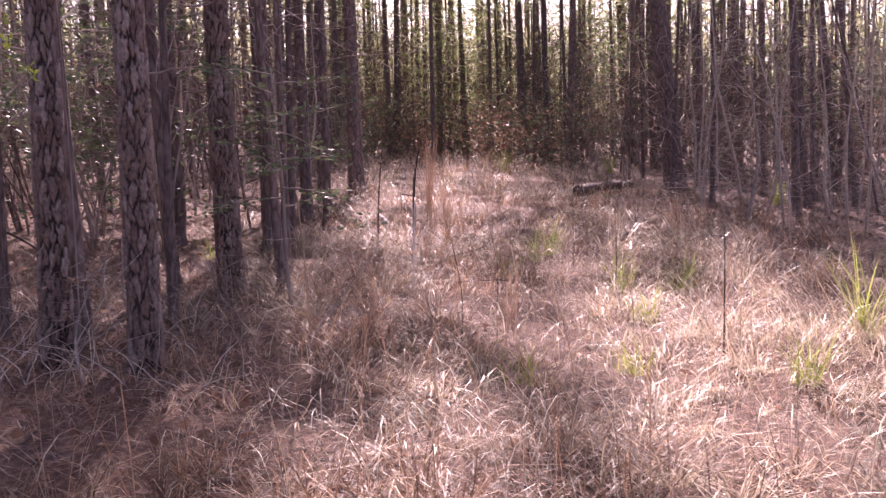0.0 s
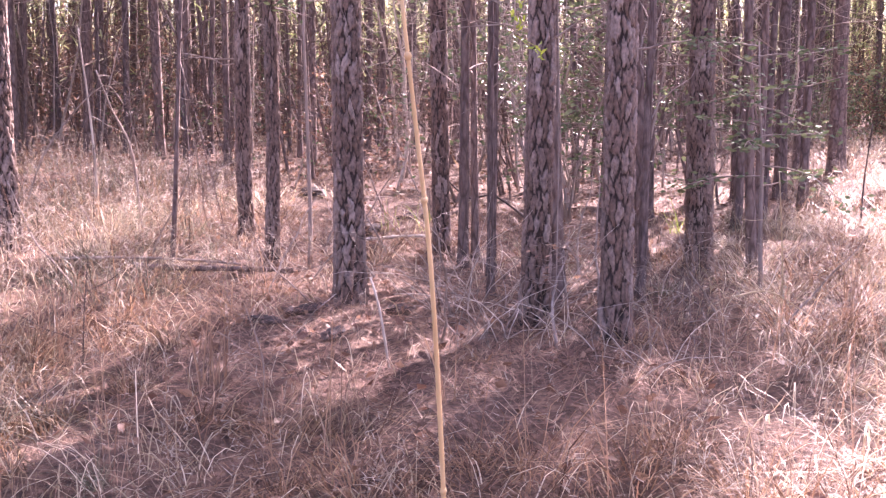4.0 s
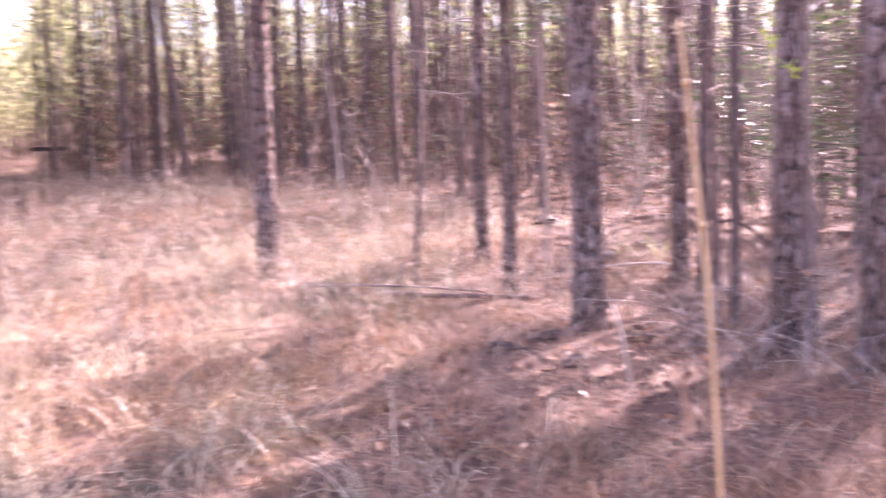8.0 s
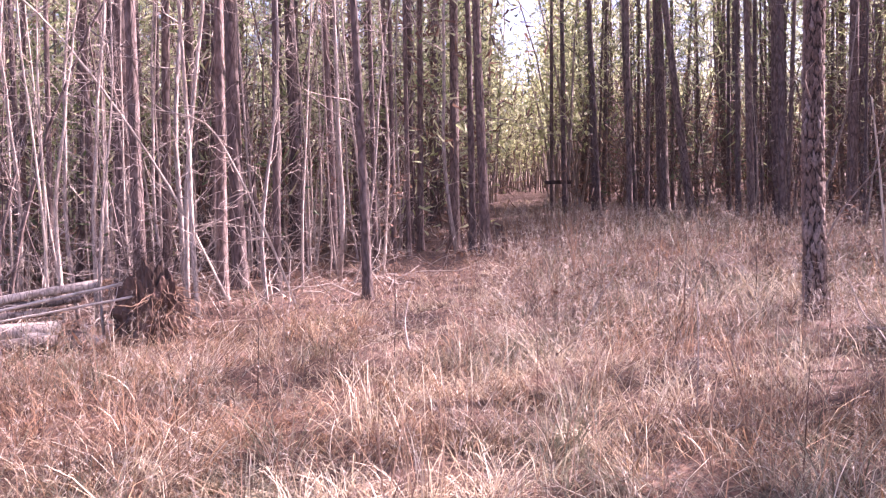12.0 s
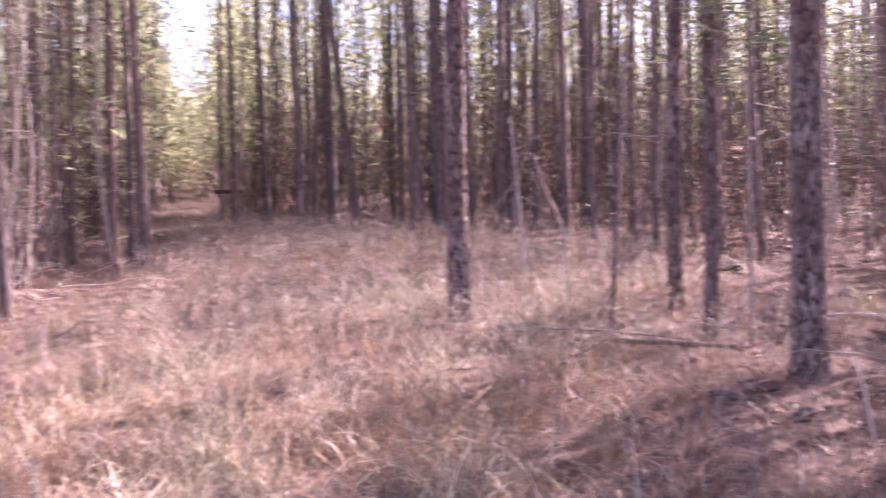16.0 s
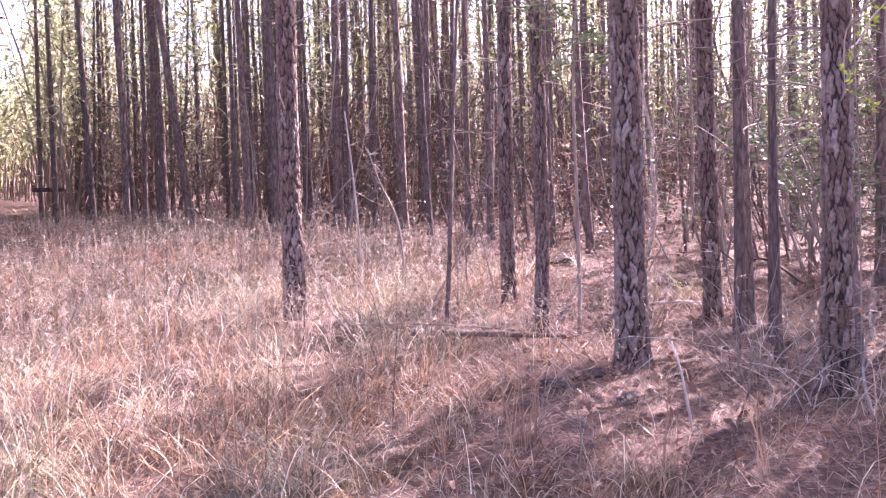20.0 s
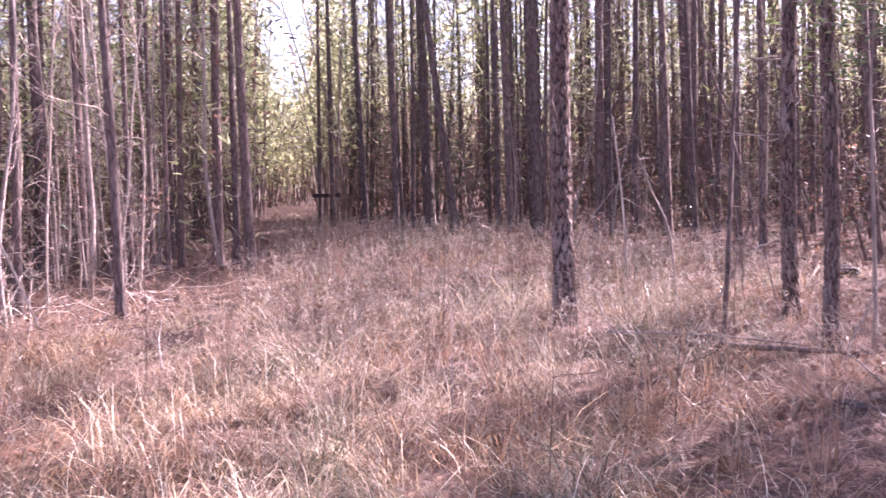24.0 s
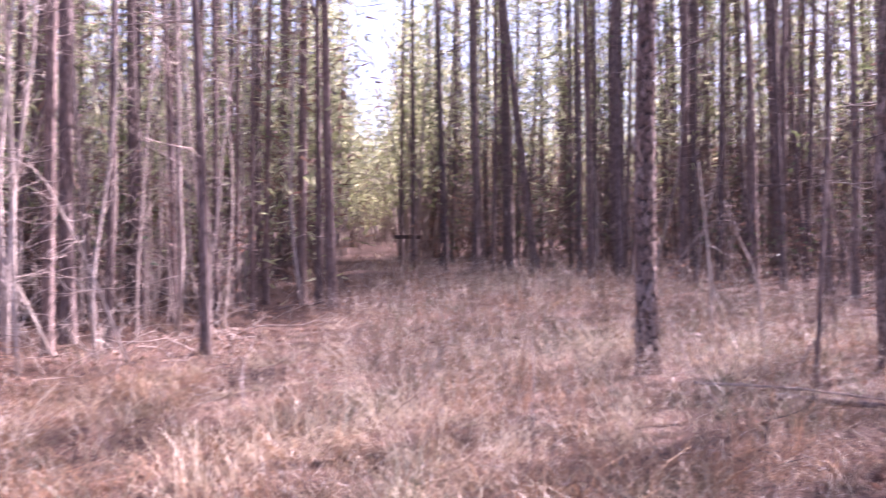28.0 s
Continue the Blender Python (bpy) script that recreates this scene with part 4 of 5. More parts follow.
def lane_end():
    """Young growth with sun-painted leaves along the grass lane and across its end."""
    g, gl = Geo(), Geo()
    r = np.random.default_rng(18)
    for k in range(260):
        if k < 150:
            yaw, d = r.choice([r.uniform(18.8, 20.6), r.uniform(23.8, 26.5)]), r.uniform(27, 60)
            h = r.uniform(4.5, 11)
        else:
            yaw, d = r.uniform(20.5, 24.5), r.uniform(44, 70)
            h = r.uniform(2.5, 7.5)
        x, y = EYE_SPOT + d * np.array([-math.sin(radians(yaw)), math.cos(radians(yaw))])
        z0 = float(height(x, y))
        tube(g, wander((x, y, z0 - 0.1), (r.normal(0, 0.08), r.normal(0, 0.08), 1), h, 4, 0.06, r), np.linspace(0.05, 0.01, 5), 4, False)
        n = 130
        f = r.uniform(0.2, 1.05, n) ** 0.7
        w = 1.25 - 0.85 * f
        c = np.array([x, y, z0]) + np.stack([r.normal(0, 0.75, n) * w, r.normal(0, 0.75, n) * w, f * h], -1)
        leaves(gl, c, r.normal(0, 1, (n, 3)), 0.22, 0.09)
    stuff("lane_side_stems", g, TWIG, "thin stems of young trees along the lane", "undergrowth", True)
    stuff("lane_side_leaves", gl, SUN_PAINTED_LEAF, "yellow-green leaves of young trees along the lane, sunlight put into their colour", "undergrowth")


lane_end()


# ---- grass and litter ----
LANE_Y, LANE_X = [4.6, 5.6, 7.1, 10.2, 15.5, 21.4, 27.0, 40.0], [-3.2, -4.0, -4.9, -5.6, -7.2, -9.5, -11.6, -17.0]


def beside_lane(x, y):
    """Metres east of the middle of the worn lane."""
    return x - np.interp(y, LANE_Y, LANE_X)


def on_lane(x, y):
    """1 on the worn lane, falling to 0 beside it."""
    return np.exp(-(beside_lane(x, y) / (0.42 + 0.012 * y)) ** 2) * np.clip((y - 4.6) / 1.5, 0, 1)


def grass_cover(x, y):
    """How thick the grass stands: full in the clearing, thin under the trees and on the bank of the lane."""
    yaw, d = polar(x, y)
    e = edge(yaw)
    c = np.clip((e - 0.2 - d) / 2.2, 0.06, 1)
    floor = np.exp(-(((x - 1.25) / 1.75) ** 2 + ((y - 5.2) / 2.3) ** 2) ** 2) + np.exp(-(((x - 2.6) / 2.6) ** 2 + ((y - 9.3) / 2.2) ** 2) ** 2)
    bank = np.clip((-beside_lane(x, y) - 0.8) / 0.8, 0, 1) * np.clip((y - 7.0) / 2.0, 0, 1)
    return np.clip((c - 0.9 * np.clip(floor, 0, 1)) * (1 - 0.8 * bank), 0.05, 1)


def swell(x, y):
    """Patches of taller and lower grass, from 0 to 1."""
    v = np.sin(1.9 * x + 0.7 * y + 1.0) * np.sin(1.5 * y - 0.6 * x) + 0.6 * np.sin(4.1 * x - 2.2 * y) * np.sin(3.7 * y + 1.3 * x + 2.0)
    v = v * 0.75 + 0.5 * np.sin(0.8 * x + 1.1 * np.sin(0.6 * y)) * np.sin(0.9 * y - 0.5 * x + 0.4) + 0.4 * np.sin(7.3 * x + 1.6 * np.sin(2.9 * y)) * np.sin(6.7 * y + 1.4 * np.sin(3.3 * x))
    return np.clip(0.5 + 0.5 * v, 0, 1)


def sow(n, rmin, rmax, yaw0=-73, yaw1=58, power=1.0):
    yaw = rng.uniform(yaw0, yaw1, n)
    d = (rng.uniform(0, 1, n) * (rmax ** power - rmin ** power) + rmin ** power) ** (1 / power)
    return EYE_SPOT[0] - d * np.sin(np.radians(yaw)), EYE_SPOT[1] + d * np.cos(np.radians(yaw))


def tussocks(geos, gap, per, rmin, rmax, size, width, spread, tilt=0.7, bend=2.2, segs=3):
    """Separate clumps of grass, each of one tone, with bare gaps between them."""
    cells = np.arange(-rmax, rmax, gap)
    x, y = (v.ravel() + rng.uniform(-0.36, 0.36, v.size) * gap for v in np.meshgrid(cells, cells))
    x, y = x + EYE_SPOT[0], y + EYE_SPOT[1]
    yaw, d = polar(x, y)
    k = (d > rmin) & (d < rmax) & (yaw > -73) & (yaw < 58) & (rng.uniform(0, 1, len(x)) < grass_cover(x, y) * (0.15 + 1.05 * swell(x, y)))
    x, y = x[k], y[k]
    n = len(x)
    mood = np.sin(0.9 * x + 1.3 * np.sin(0.7 * y)) * np.sin(1.1 * y + 0.8) + rng.normal(0, 0.55, n)
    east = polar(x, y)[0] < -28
    # pale tone paints the east sun patch; redder tone paints shade near it
    painted_sun_east = east & (0.72 * x - 0.69 * y > 0.8) & (0.72 * x - 0.69 * y < 3.2) & (polar(x, y)[1] < 9)
    mood = np.where(painted_sun_east, mood + 1.5, np.where(east & (polar(x, y)[1] < 8), mood - 0.45, mood))
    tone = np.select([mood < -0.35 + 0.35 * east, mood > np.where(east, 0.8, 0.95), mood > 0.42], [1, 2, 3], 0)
    lean, big = rng.uniform(0, 2 * math.pi, n), rng.uniform(0.65, 1.35, n) * (0.38 + 1.02 * swell(x, y)) * np.where((polar(x, y)[0] > -14) & (polar(x, y)[1] > 5), 1.2, 1.0)
    fallen = np.where(rng.uniform(0, 1, n) < 0.3, rng.uniform(0.5, 1.0, n), rng.uniform(0, 0.25, n))
    worn = on_lane(x, y)
    big, fallen = big * (1 - 0.5 * worn), np.maximum(fallen, worn)
    field = (beside_lane(x, y) > 0.8) & (x < 0.3) & (y > 6.8)
    tone = np.where(field & (rng.uniform(0, 1, n) < 0.55), 3, np.where((worn > 0.4) & (tone != 2), 0, tone))
    tone = np.where((worn > 0.6) & (rng.uniform(0, 1, n) < 0.4), 2, tone)
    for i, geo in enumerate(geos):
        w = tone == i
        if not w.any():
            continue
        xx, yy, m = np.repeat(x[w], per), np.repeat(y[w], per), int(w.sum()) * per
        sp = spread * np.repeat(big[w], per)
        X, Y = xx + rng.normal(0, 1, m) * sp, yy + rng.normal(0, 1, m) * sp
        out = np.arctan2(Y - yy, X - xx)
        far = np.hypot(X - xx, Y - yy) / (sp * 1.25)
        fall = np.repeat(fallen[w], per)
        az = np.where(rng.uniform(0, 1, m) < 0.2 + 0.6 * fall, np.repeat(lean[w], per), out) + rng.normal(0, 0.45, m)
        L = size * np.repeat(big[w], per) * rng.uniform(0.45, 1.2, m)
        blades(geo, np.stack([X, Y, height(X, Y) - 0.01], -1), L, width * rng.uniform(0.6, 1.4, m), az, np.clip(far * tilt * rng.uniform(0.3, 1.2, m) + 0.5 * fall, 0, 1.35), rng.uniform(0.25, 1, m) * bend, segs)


tan_grass, red_grass, pale_grass, olive_grass = Geo(), Geo(), Geo(), Geo()
tones = (tan_grass, red_grass, pale_grass, olive_grass)
tussocks(tones, 0.34, 120, 2.0, 6.5, 0.50, 0.0046, 0.085, bend=3.6)
tussocks(tones, 0.36, 74, 6.5, 11.0, 0.52, 0.0050, 0.09, bend=3.0)
tussocks(tones, 0.45, 32, 11.0, 22.0, 0.54, 0.0090, 0.11, bend=2.6, segs=2)
tussocks(tones, 0.85, 22, 22.0, 42.0, 0.56, 0.018, 0.2, bend=2.2, segs=2)
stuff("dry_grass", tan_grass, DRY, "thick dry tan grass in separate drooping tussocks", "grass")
stuff("red_brown_grass", red_grass, REDDISH, "red-brown dry grass tussocks among the tan grass, some painting shade", "grass")
stuff("bleached_grass", pale_grass, PALE_GRASS, "bleached pale dry grass tussocks, densest in the painted sun patch", "grass")
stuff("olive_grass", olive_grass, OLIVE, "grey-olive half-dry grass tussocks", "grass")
g = Geo()
x, y = sow(20000, 2.0, 15.0, power=1.3)
k = rng.uniform(0, 1, len(x)) < grass_cover(x, y) * (0.45 + 0.6 * swell(x, y)) + 0.1
x, y = x[k], y[k]
n = len(x)
blades(g, np.stack([x, y, height(x, y) + rng.uniform(0.0, 0.2, n) * rng.uniform(0, 1, n)], -1), rng.uniform(0.12, 0.42, n), rng.uniform(0.002, 0.0048, n) * (1 + polar(x, y)[1] / 14), rng.uniform(0, 6.283, n), rng.uniform(0.6, 1.6, n), rng.uniform(-0.8, 1.2, n), 3)
stuff("matted_grass", g, MATTED, "fallen dead grass lying tangled between tussocks", "grass")


def feathery_heads(count, rmin, rmax, yaw0, yaw1, power):
    """Thin upright stems with loose pale fluff along their tops."""
    x, y = sow(count, rmin, rmax, yaw0, yaw1, power)
    k = rng.uniform(0, 1, count) < grass_cover(x, y) * (0.25 + 0.85 * swell(x + 3.1, y - 1.7))
    x, y = x[k], y[k]
    n, d = len(x), polar(x, y)[1]
    tall, az, lean = rng.uniform(0.3, 0.62, n), rng.uniform(0, 6.283, n), np.abs(rng.normal(0, 0.3, n))
    foot = np.stack([x, y, height(x, y)], -1)
    way = np.stack([np.cos(az) * np.sin(lean), np.sin(az) * np.sin(lean), np.cos(lean)], -1)
    wide = 0.0016 + 0.00035 * d
    slivers(stems, foot, way, tall, wide * 0.8)
    per = 12
    f = rng.uniform(0.45, 1.02, (n, per))
    base = foot[:, None] + way[:, None] * (tall[:, None] * f)[..., None]
    slivers(fluff, base.reshape(-1, 3), (np.repeat(way, per, 0) * 0.4 + rng.normal(0, 0.7, (n * per, 3))), rng.uniform(0.02, 0.06, n * per), np.repeat(wide, per) * 1.2)


stems, fluff = Geo(), Geo()
feathery_heads(2600, 2.6, 9.0, -70, 56, 1.5)
feathery_heads(6500, 6.5, 24.0, -14, 27, 1.5)
feathery_heads(2600, 7.0, 30.0, -66, -36, 1.4)
stuff("feathery_grass_stems", stems, RUST, "thin upright dry stems of feathery grass", "grass")
stuff("feathery_grass_heads", fluff, FLUFF, "loose pale fluff on the tops of feathery grass", "grass")
g = Geo()
x, y = sow(8500, 2.0, 12.0, power=1.2)
k = rng.uniform(0, 1, len(x)) < grass_cover(x, y) + 0.05
x, y = x[k], y[k]
n = len(x)
blades(g, np.stack([x, y, height(x, y)], -1), rng.uniform(0.25, 0.66, n), rng.uniform(0.003, 0.0068, n), rng.uniform(0, 6.283, n), np.abs(rng.normal(0, 0.4, n)), rng.uniform(1.4, 4.0, n), 5)
stuff("curled_grass_blades", g, PALE_GRASS, "pale bleached grass blades curling over the tussocks", "grass")
g = Geo()
x, y = sow(1700, 2.2, 18.0, power=1.2)
k = rng.uniform(0, 1, len(x)) < grass_cover(x, y) * 0.9
x, y = x[k], y[k]
n = len(x)
blades(g, np.stack([x, y, height(x, y)], -1), rng.uniform(0.45, 0.95, n), rng.uniform(0.003, 0.006, n), rng.uniform(0, 6.283, n), np.abs(rng.normal(0, 0.12, n)), rng.uniform(0, 0.5, n), 4)
stuff("rusty_grass_stems", g, RUST, "upright rust-coloured broomsedge stems above the grass", "grass")
g = Geo()
x, y = sow(36000, 3.0, 16.0, power=1.4)
k = rng.uniform(0, 1, len(x)) > grass_cover(x, y) * 0.9
x, y = x[k], y[k]
n = len(x)
blades(g, np.stack([x, y, height(x, y) + rng.uniform(0.0, 0.05, n)], -1), rng.uniform(0.08, 0.26, n), rng.uniform(0.002, 0.005, n) * (1 + polar(x, y)[1] / 12), rng.uniform(0, 6.283, n), rng.uniform(1.1, 1.7, n), rng.uniform(-0.3, 0.3, n), 2)
n = 26000
x, y = rng.uniform(-0.6, 4.2, n), rng.uniform(4.2, 10.5, n)
k = rng.uniform(0, 1, n) > grass_cover(x, y)
x, y = x[k], y[k]
n = len(x)
blades(g, np.stack([x, y, height(x, y) + rng.uniform(0.0, 0.06, n)], -1), rng.uniform(0.10, 0.26, n), rng.uniform(0.002, 0.0045, n), rng.uniform(0, 6.283, n), rng.uniform(0.9, 1.7, n), rng.uniform(-0.4, 0.4, n), 2)
stuff("pine_straw", g, STRAW, "reddish brown pine straw strewn under the trees", "litter")
g = Geo()
x, y = sow(12000, 3.0, 22.0, power=1.4)
k = rng.uniform(0, 1, len(x)) > grass_cover(x, y) * 0.95
x, y = x[k], y[k]
n = len(x)
leaves(g, np.stack([x, y, height(x, y) + rng.uniform(0.01, 0.06, n)], -1), rng.normal(0, 1, (n, 3)) * [1, 1, 0.35], rng.uniform(0.05, 0.1, n), rng.uniform(0.03, 0.06, n))
stuff("fallen_leaves", g, BROWN_LEAF, "scattered dry brown leaves on the forest floor", "litter")


# ---- single things of the clearing ----
def at_ground(x, y, up=0.0):
    return (x, y, float(height(x, y)) + up)


def limb_part(name, root, pts, radii, mat, sides=8, label=""):
    g = Geo()
    tube(g, pts, radii, sides)
    return part(name, g, mat, root, label)


def smooth_path(pts, n=14):
    """A rounded line through a few points."""
    pts = np.asarray(pts, float)
    t = np.linspace(0, len(pts) - 1, n)
    i = np.clip(t.astype(int), 0, len(pts) - 2)
    f = (t - i)[:, None]
    p0, p1, p2, p3 = pts[np.maximum(i - 1, 0)], pts[i], pts[i + 1], pts[np.minimum(i + 2, len(pts) - 1)]
    return 0.5 * (2 * p1 + (p2 - p0) * f + (2 * p0 - 5 * p1 + 4 * p2 - p3) * f ** 2 + (3 * p1 - p0 - 3 * p2 + p3) * f ** 3)


def dry_stalk():
    """The tall tan weed stalk close to the walk."""
    root = thing("dry_weed_stalk", "tall single tan dry weed stalk with a faded seed head", "plant stalk")
    line = smooth_path([at_ground(0.285, 1.66, -0.05), (0.27, 1.63, 0.7), (0.235, 1.59, 1.26), (0.19, 1.53, 1.56), (0.165, 1.51, 1.74)], 22)
    limb_part("stem", root, line, np.linspace(0.0054, 0.003, 22), STALK, 8)
    for k in (7, 13, 18):
        limb_part("node", root, line[k] + np.array([[0, 0, -0.006], [0, 0, 0], [0, 0, 0.006]]), [0.0048, 0.0064, 0.0045], STALK, 8, "swollen joint")
    g = Geo()
    n = 26
    slivers(g, np.repeat(line[-1:], n, 0) + rng.normal(0, 0.003, (n, 3)), rng.normal(0, 1, (n, 3)) + [0, 0, 0.7], 0.016, 0.004)
    part("seed_head", g, PALE_GRASS, root, "fluffy faded pink seed head", False)


dry_stalk()


def leafy_vine():
    """Green briar that climbs past the big pine and hangs down with young leaves."""
    root = thing("briar_vine", "thin pale vine hanging with small bright yellow-green leaves", "vine")
    line = smooth_path([at_ground(2.12, 5.55), (2.14, 5.57, 1.4), (2.1, 5.52, 2.6), (1.7, 4.6, 3.0), (1.30, 3.81, 2.36), (1.22, 3.85, 2.21), (1.21, 3.85, 1.98)], 30)
    limb_part("stem", root, line, np.linspace(0.005, 0.0028, 30), TWIG, 6)
    for x, y, z in [(1.28, 3.82, 2.22), (1.30, 3.81, 2.25), (1.24, 3.84, 2.03), (1.20, 3.85, 2.06), (1.29, 3.81, 1.93), (1.31, 3.82, 1.90), (1.23, 3.84, 2.11), (1.34, 3.8, 2.3)]:
        g = Geo()
        k = 5
        w = rng.normal(0, 1, (k, 3)) + [0, 0, -0.3]
        leaves(g, np.repeat([[x, y, z]], k, 0) + rng.normal(0, 0.006, (k, 3)), w, 0.042, 0.017)
        near = line[np.argmin(np.linalg.norm(line - [x, y, z], axis=1))]
        tube(g, [near, (x, y, z)], [0.0018, 0.0012], 3, False)
        part("leaf_sprig", g, BRIGHT_LEAF, root, "fresh yellow-green leaves", False)


leafy_vine()


def layered_evergreen(x, y, h, spread, seed, leafy, label, low=0.45):
    """An understory evergreen with flat, spreading sprays of shiny leaves."""
    r = np.random.default_rng(seed)
    root = thing("layered_evergreen", label, "shrub", "", stand(x, y))
    stem = wander((0, 0, -0.1), (0.04, 0.02, 1), h, 8, 0.05, r)
    limb_part("stem", root, stem, np.linspace(0.02, 0.006, 9), TWIG, 7)
    for k in range(15):
        u = (low + (1 - low) * (k + 0.5) / 15) * 8
        lo = min(int(u), 7)
        s = stem[lo] + (stem[lo + 1] - stem[lo]) * (u - lo)
        a = k * 2.4 + r.normal(0, 0.3)
        b = wander(s, (math.cos(a), math.sin(a), r.uniform(-0.05, 0.35)), spread * r.uniform(0.6, 1.1), 6, 0.12, r, 0.01)
        g = Geo()
        tube(g, b, np.linspace(0.007, 0.002, 7), 4, False)
        br = part("branch", g, TWIG, root)
        g = Geo()
        c = b[r.integers(2, 7, leafy)] + r.normal(0, 1, (leafy, 3)) * [0.10, 0.10, 0.02]
        leaves(g, c, r.normal(0, 1, (leafy, 3)) * [1, 1, 0.22], 0.062, 0.026)
        tagged(part("leaf_spray", g, HOLLY, br, "flat spray of shiny green leaves", False), kind="stuff")
    return root


layered_evergreen(3.95, 6.0, 2.0, 0.75, 501, 46, "evergreen understory shrub with flat sprays of shiny small leaves")
layered_evergreen(0.85, 7.8, 3.3, 0.55, 502, 55, "slim evergreen behind the pine with dark and yellow-green leaves", 0.7)


def forked_sapling():
    root = thing("forked_sapling", "leafless brown sapling forking at head height in dry grass", "sapling")
    main = smooth_path([at_ground(-0.25, 8.03, -0.1), (-0.19, 8.05, 1.3), (-0.13, 8.1, 2.37), (-0.09, 8.12, 2.9), (-0.03, 8.13, 4.0)], 16)
    limb_part("stem", root, main, np.linspace(0.022, 0.010, 16), BARK, 8)
    for pts, r0 in [([(-0.13, 8.1, 2.36), (0.1, 8.1, 2.55), (0.5, 8.07, 2.68), (0.75, 8.05, 2.8)], 0.010), ([(-0.13, 8.1, 2.37), (-0.27, 8.12, 2.7), (-0.35, 8.14, 3.1), (-0.5, 8.15, 3.7)], 0.011),
                    ([(-0.16, 8.08, 2.3), (-0.3, 8.08, 2.42), (-0.42, 8.08, 2.5)], 0.006), ([(-0.13, 8.09, 2.2), (0.02, 8.05, 1.6), (0.2, 8.0, 0.75)], 0.007)]:
        limb_part("branch", root, smooth_path(pts, 8), np.linspace(r0, 0.004, 8), BARK, 6)
    r = np.random.default_rng(9)
    for k in range(12):
        s = main[r.integers(3, 12)]
        a = r.uniform(0, 6.28)
        p = wander(s, (math.cos(a), math.sin(a), 0.25), r.uniform(0.1, 0.3), 3, 0.2, r)
        limb_part("twig", root, p, [0.004, 0.003, 0.002, 0.0015], TWIG, 3)


forked_sapling()


def stick(name, pts, r0, r1, mat, label, category, knots=0, seed=1):
    """A bare branch or dead stem, thicker at its foot."""
    root = thing(name, label, category)
    line = smooth_path(pts, 14)
    limb_part("stem", root, line, np.linspace(r0, r1, 14) * (1 + 0.12 * np.sin(np.arange(14) * 2.1)), mat, 8)
    r = np.random.default_rng(seed)
    for _ in range(knots):
        s = line[r.integers(4, 14)]
        a = r.uniform(0, 6.28)
        limb_part("twig", root, wander(s, (math.cos(a), math.sin(a), r.uniform(-0.1, 0.6)), r.uniform(0.12, 0.5), 4, 0.25, r), np.linspace(r0 * 0.35, 0.002, 5), mat, 4)
    return root


stick("dead_snag", [at_ground(-0.55, 10.2, -0.1), (-0.62, 10.2, 1.45), (-0.80, 10.16, 1.9), (-0.93, 10.14, 2.28)], 0.015, 0.007, TWIG, "bleached curved dead sapling stem standing in grass", "dead stem", 4, 2)
stick("dead_snag", [at_ground(-1.1, 12.0, -0.1), (-1.15, 12.0, 1.8), (-1.25, 12.0, 2.9)], 0.018, 0.008, PALE_WOOD, "thin upright bleached dead stem", "dead stem", 5, 3)
stick("dead_snag", [at_ground(-1.9, 11.6, -0.1), (-1.6, 11.6, 1.5), (-1.0, 11.6, 2.2), (-0.75, 11.6, 2.0)], 0.012, 0.004, TWIG, "arched bare grey weed stem", "dead stem", 5, 4)
stick("leaning_dead_sapling", [at_ground(-7.05, 8.70, -0.1), (-7.22, 8.5, 1.2), (-7.42, 8.2, 2.0), (-7.62, 7.9, 2.6), (-7.95, 7.6, 2.75)], 0.017, 0.006, PALE_WOOD, "leaning bleached dead sapling with many broken twigs", "dead sapling", 22, 5)
stick("leaning_dead_sapling", [at_ground(-7.9, 8.6, -0.1), (-8.3, 7.9, 2.1), (-9.0, 7.0, 3.7), (-9.8, 6.2, 4.6)], 0.017, 0.007, PALE_WOOD, "long bleached dead sapling leaning across the saplings", "dead sapling", 14, 6)
stick("short_dead_stick", [at_ground(0.90, 4.93, -0.05), (0.86, 5.0, 0.62), (0.82, 5.05, 0.80)], 0.008, 0.005, PALE_WOOD, "short bleached stick standing in pine straw", "stick", 0, 7)
stick("fallen_branch", [at_ground(-0.55, 7.62, 0.07), at_ground(0.0, 7.55, 0.10), at_ground(0.68, 7.44, 0.07)], 0.028, 0.018, BARK, "fallen grey-brown branch lying in the sunlit grass", "branch", 4, 8)
stick("fallen_branch", [at_ground(-1.15, 7.80, 0.1), at_ground(-0.4, 7.7, 0.12), at_ground(0.3, 7.66, 0.08)], 0.013, 0.008, TWIG, "thin fallen branch lying in the grass", "branch", 3, 9)
stick("fallen_branch", [at_ground(1.45, 8.6, 0.05), at_ground(2.0, 8.65, 0.07), at_ground(2.5, 8.5, 0.05)], 0.016, 0.010, PALE_WOOD, "short pale fallen branch on the forest floor", "branch", 2, 10)
stick("fallen_branch", [at_ground(2.9, 8.1, 0.30), at_ground(2.62, 8.22, 0.47), at_ground(2.4, 8.38, 0.48), at_ground(2.15, 8.6, 0.75)], 0.012, 0.006, DARK_WOOD, "dark fallen branch propped against thin trunks", "branch", 2, 11)
stick("fallen_log", [at_ground(14.9, 11.85, 0.1), at_ground(16.0, 12.05, 0.14), at_ground(17.2, 12.2, 0.1)], 0.12, 0.10, DARK_WOOD, "dark fallen log at the edge of the east wood", "log", 2, 13)
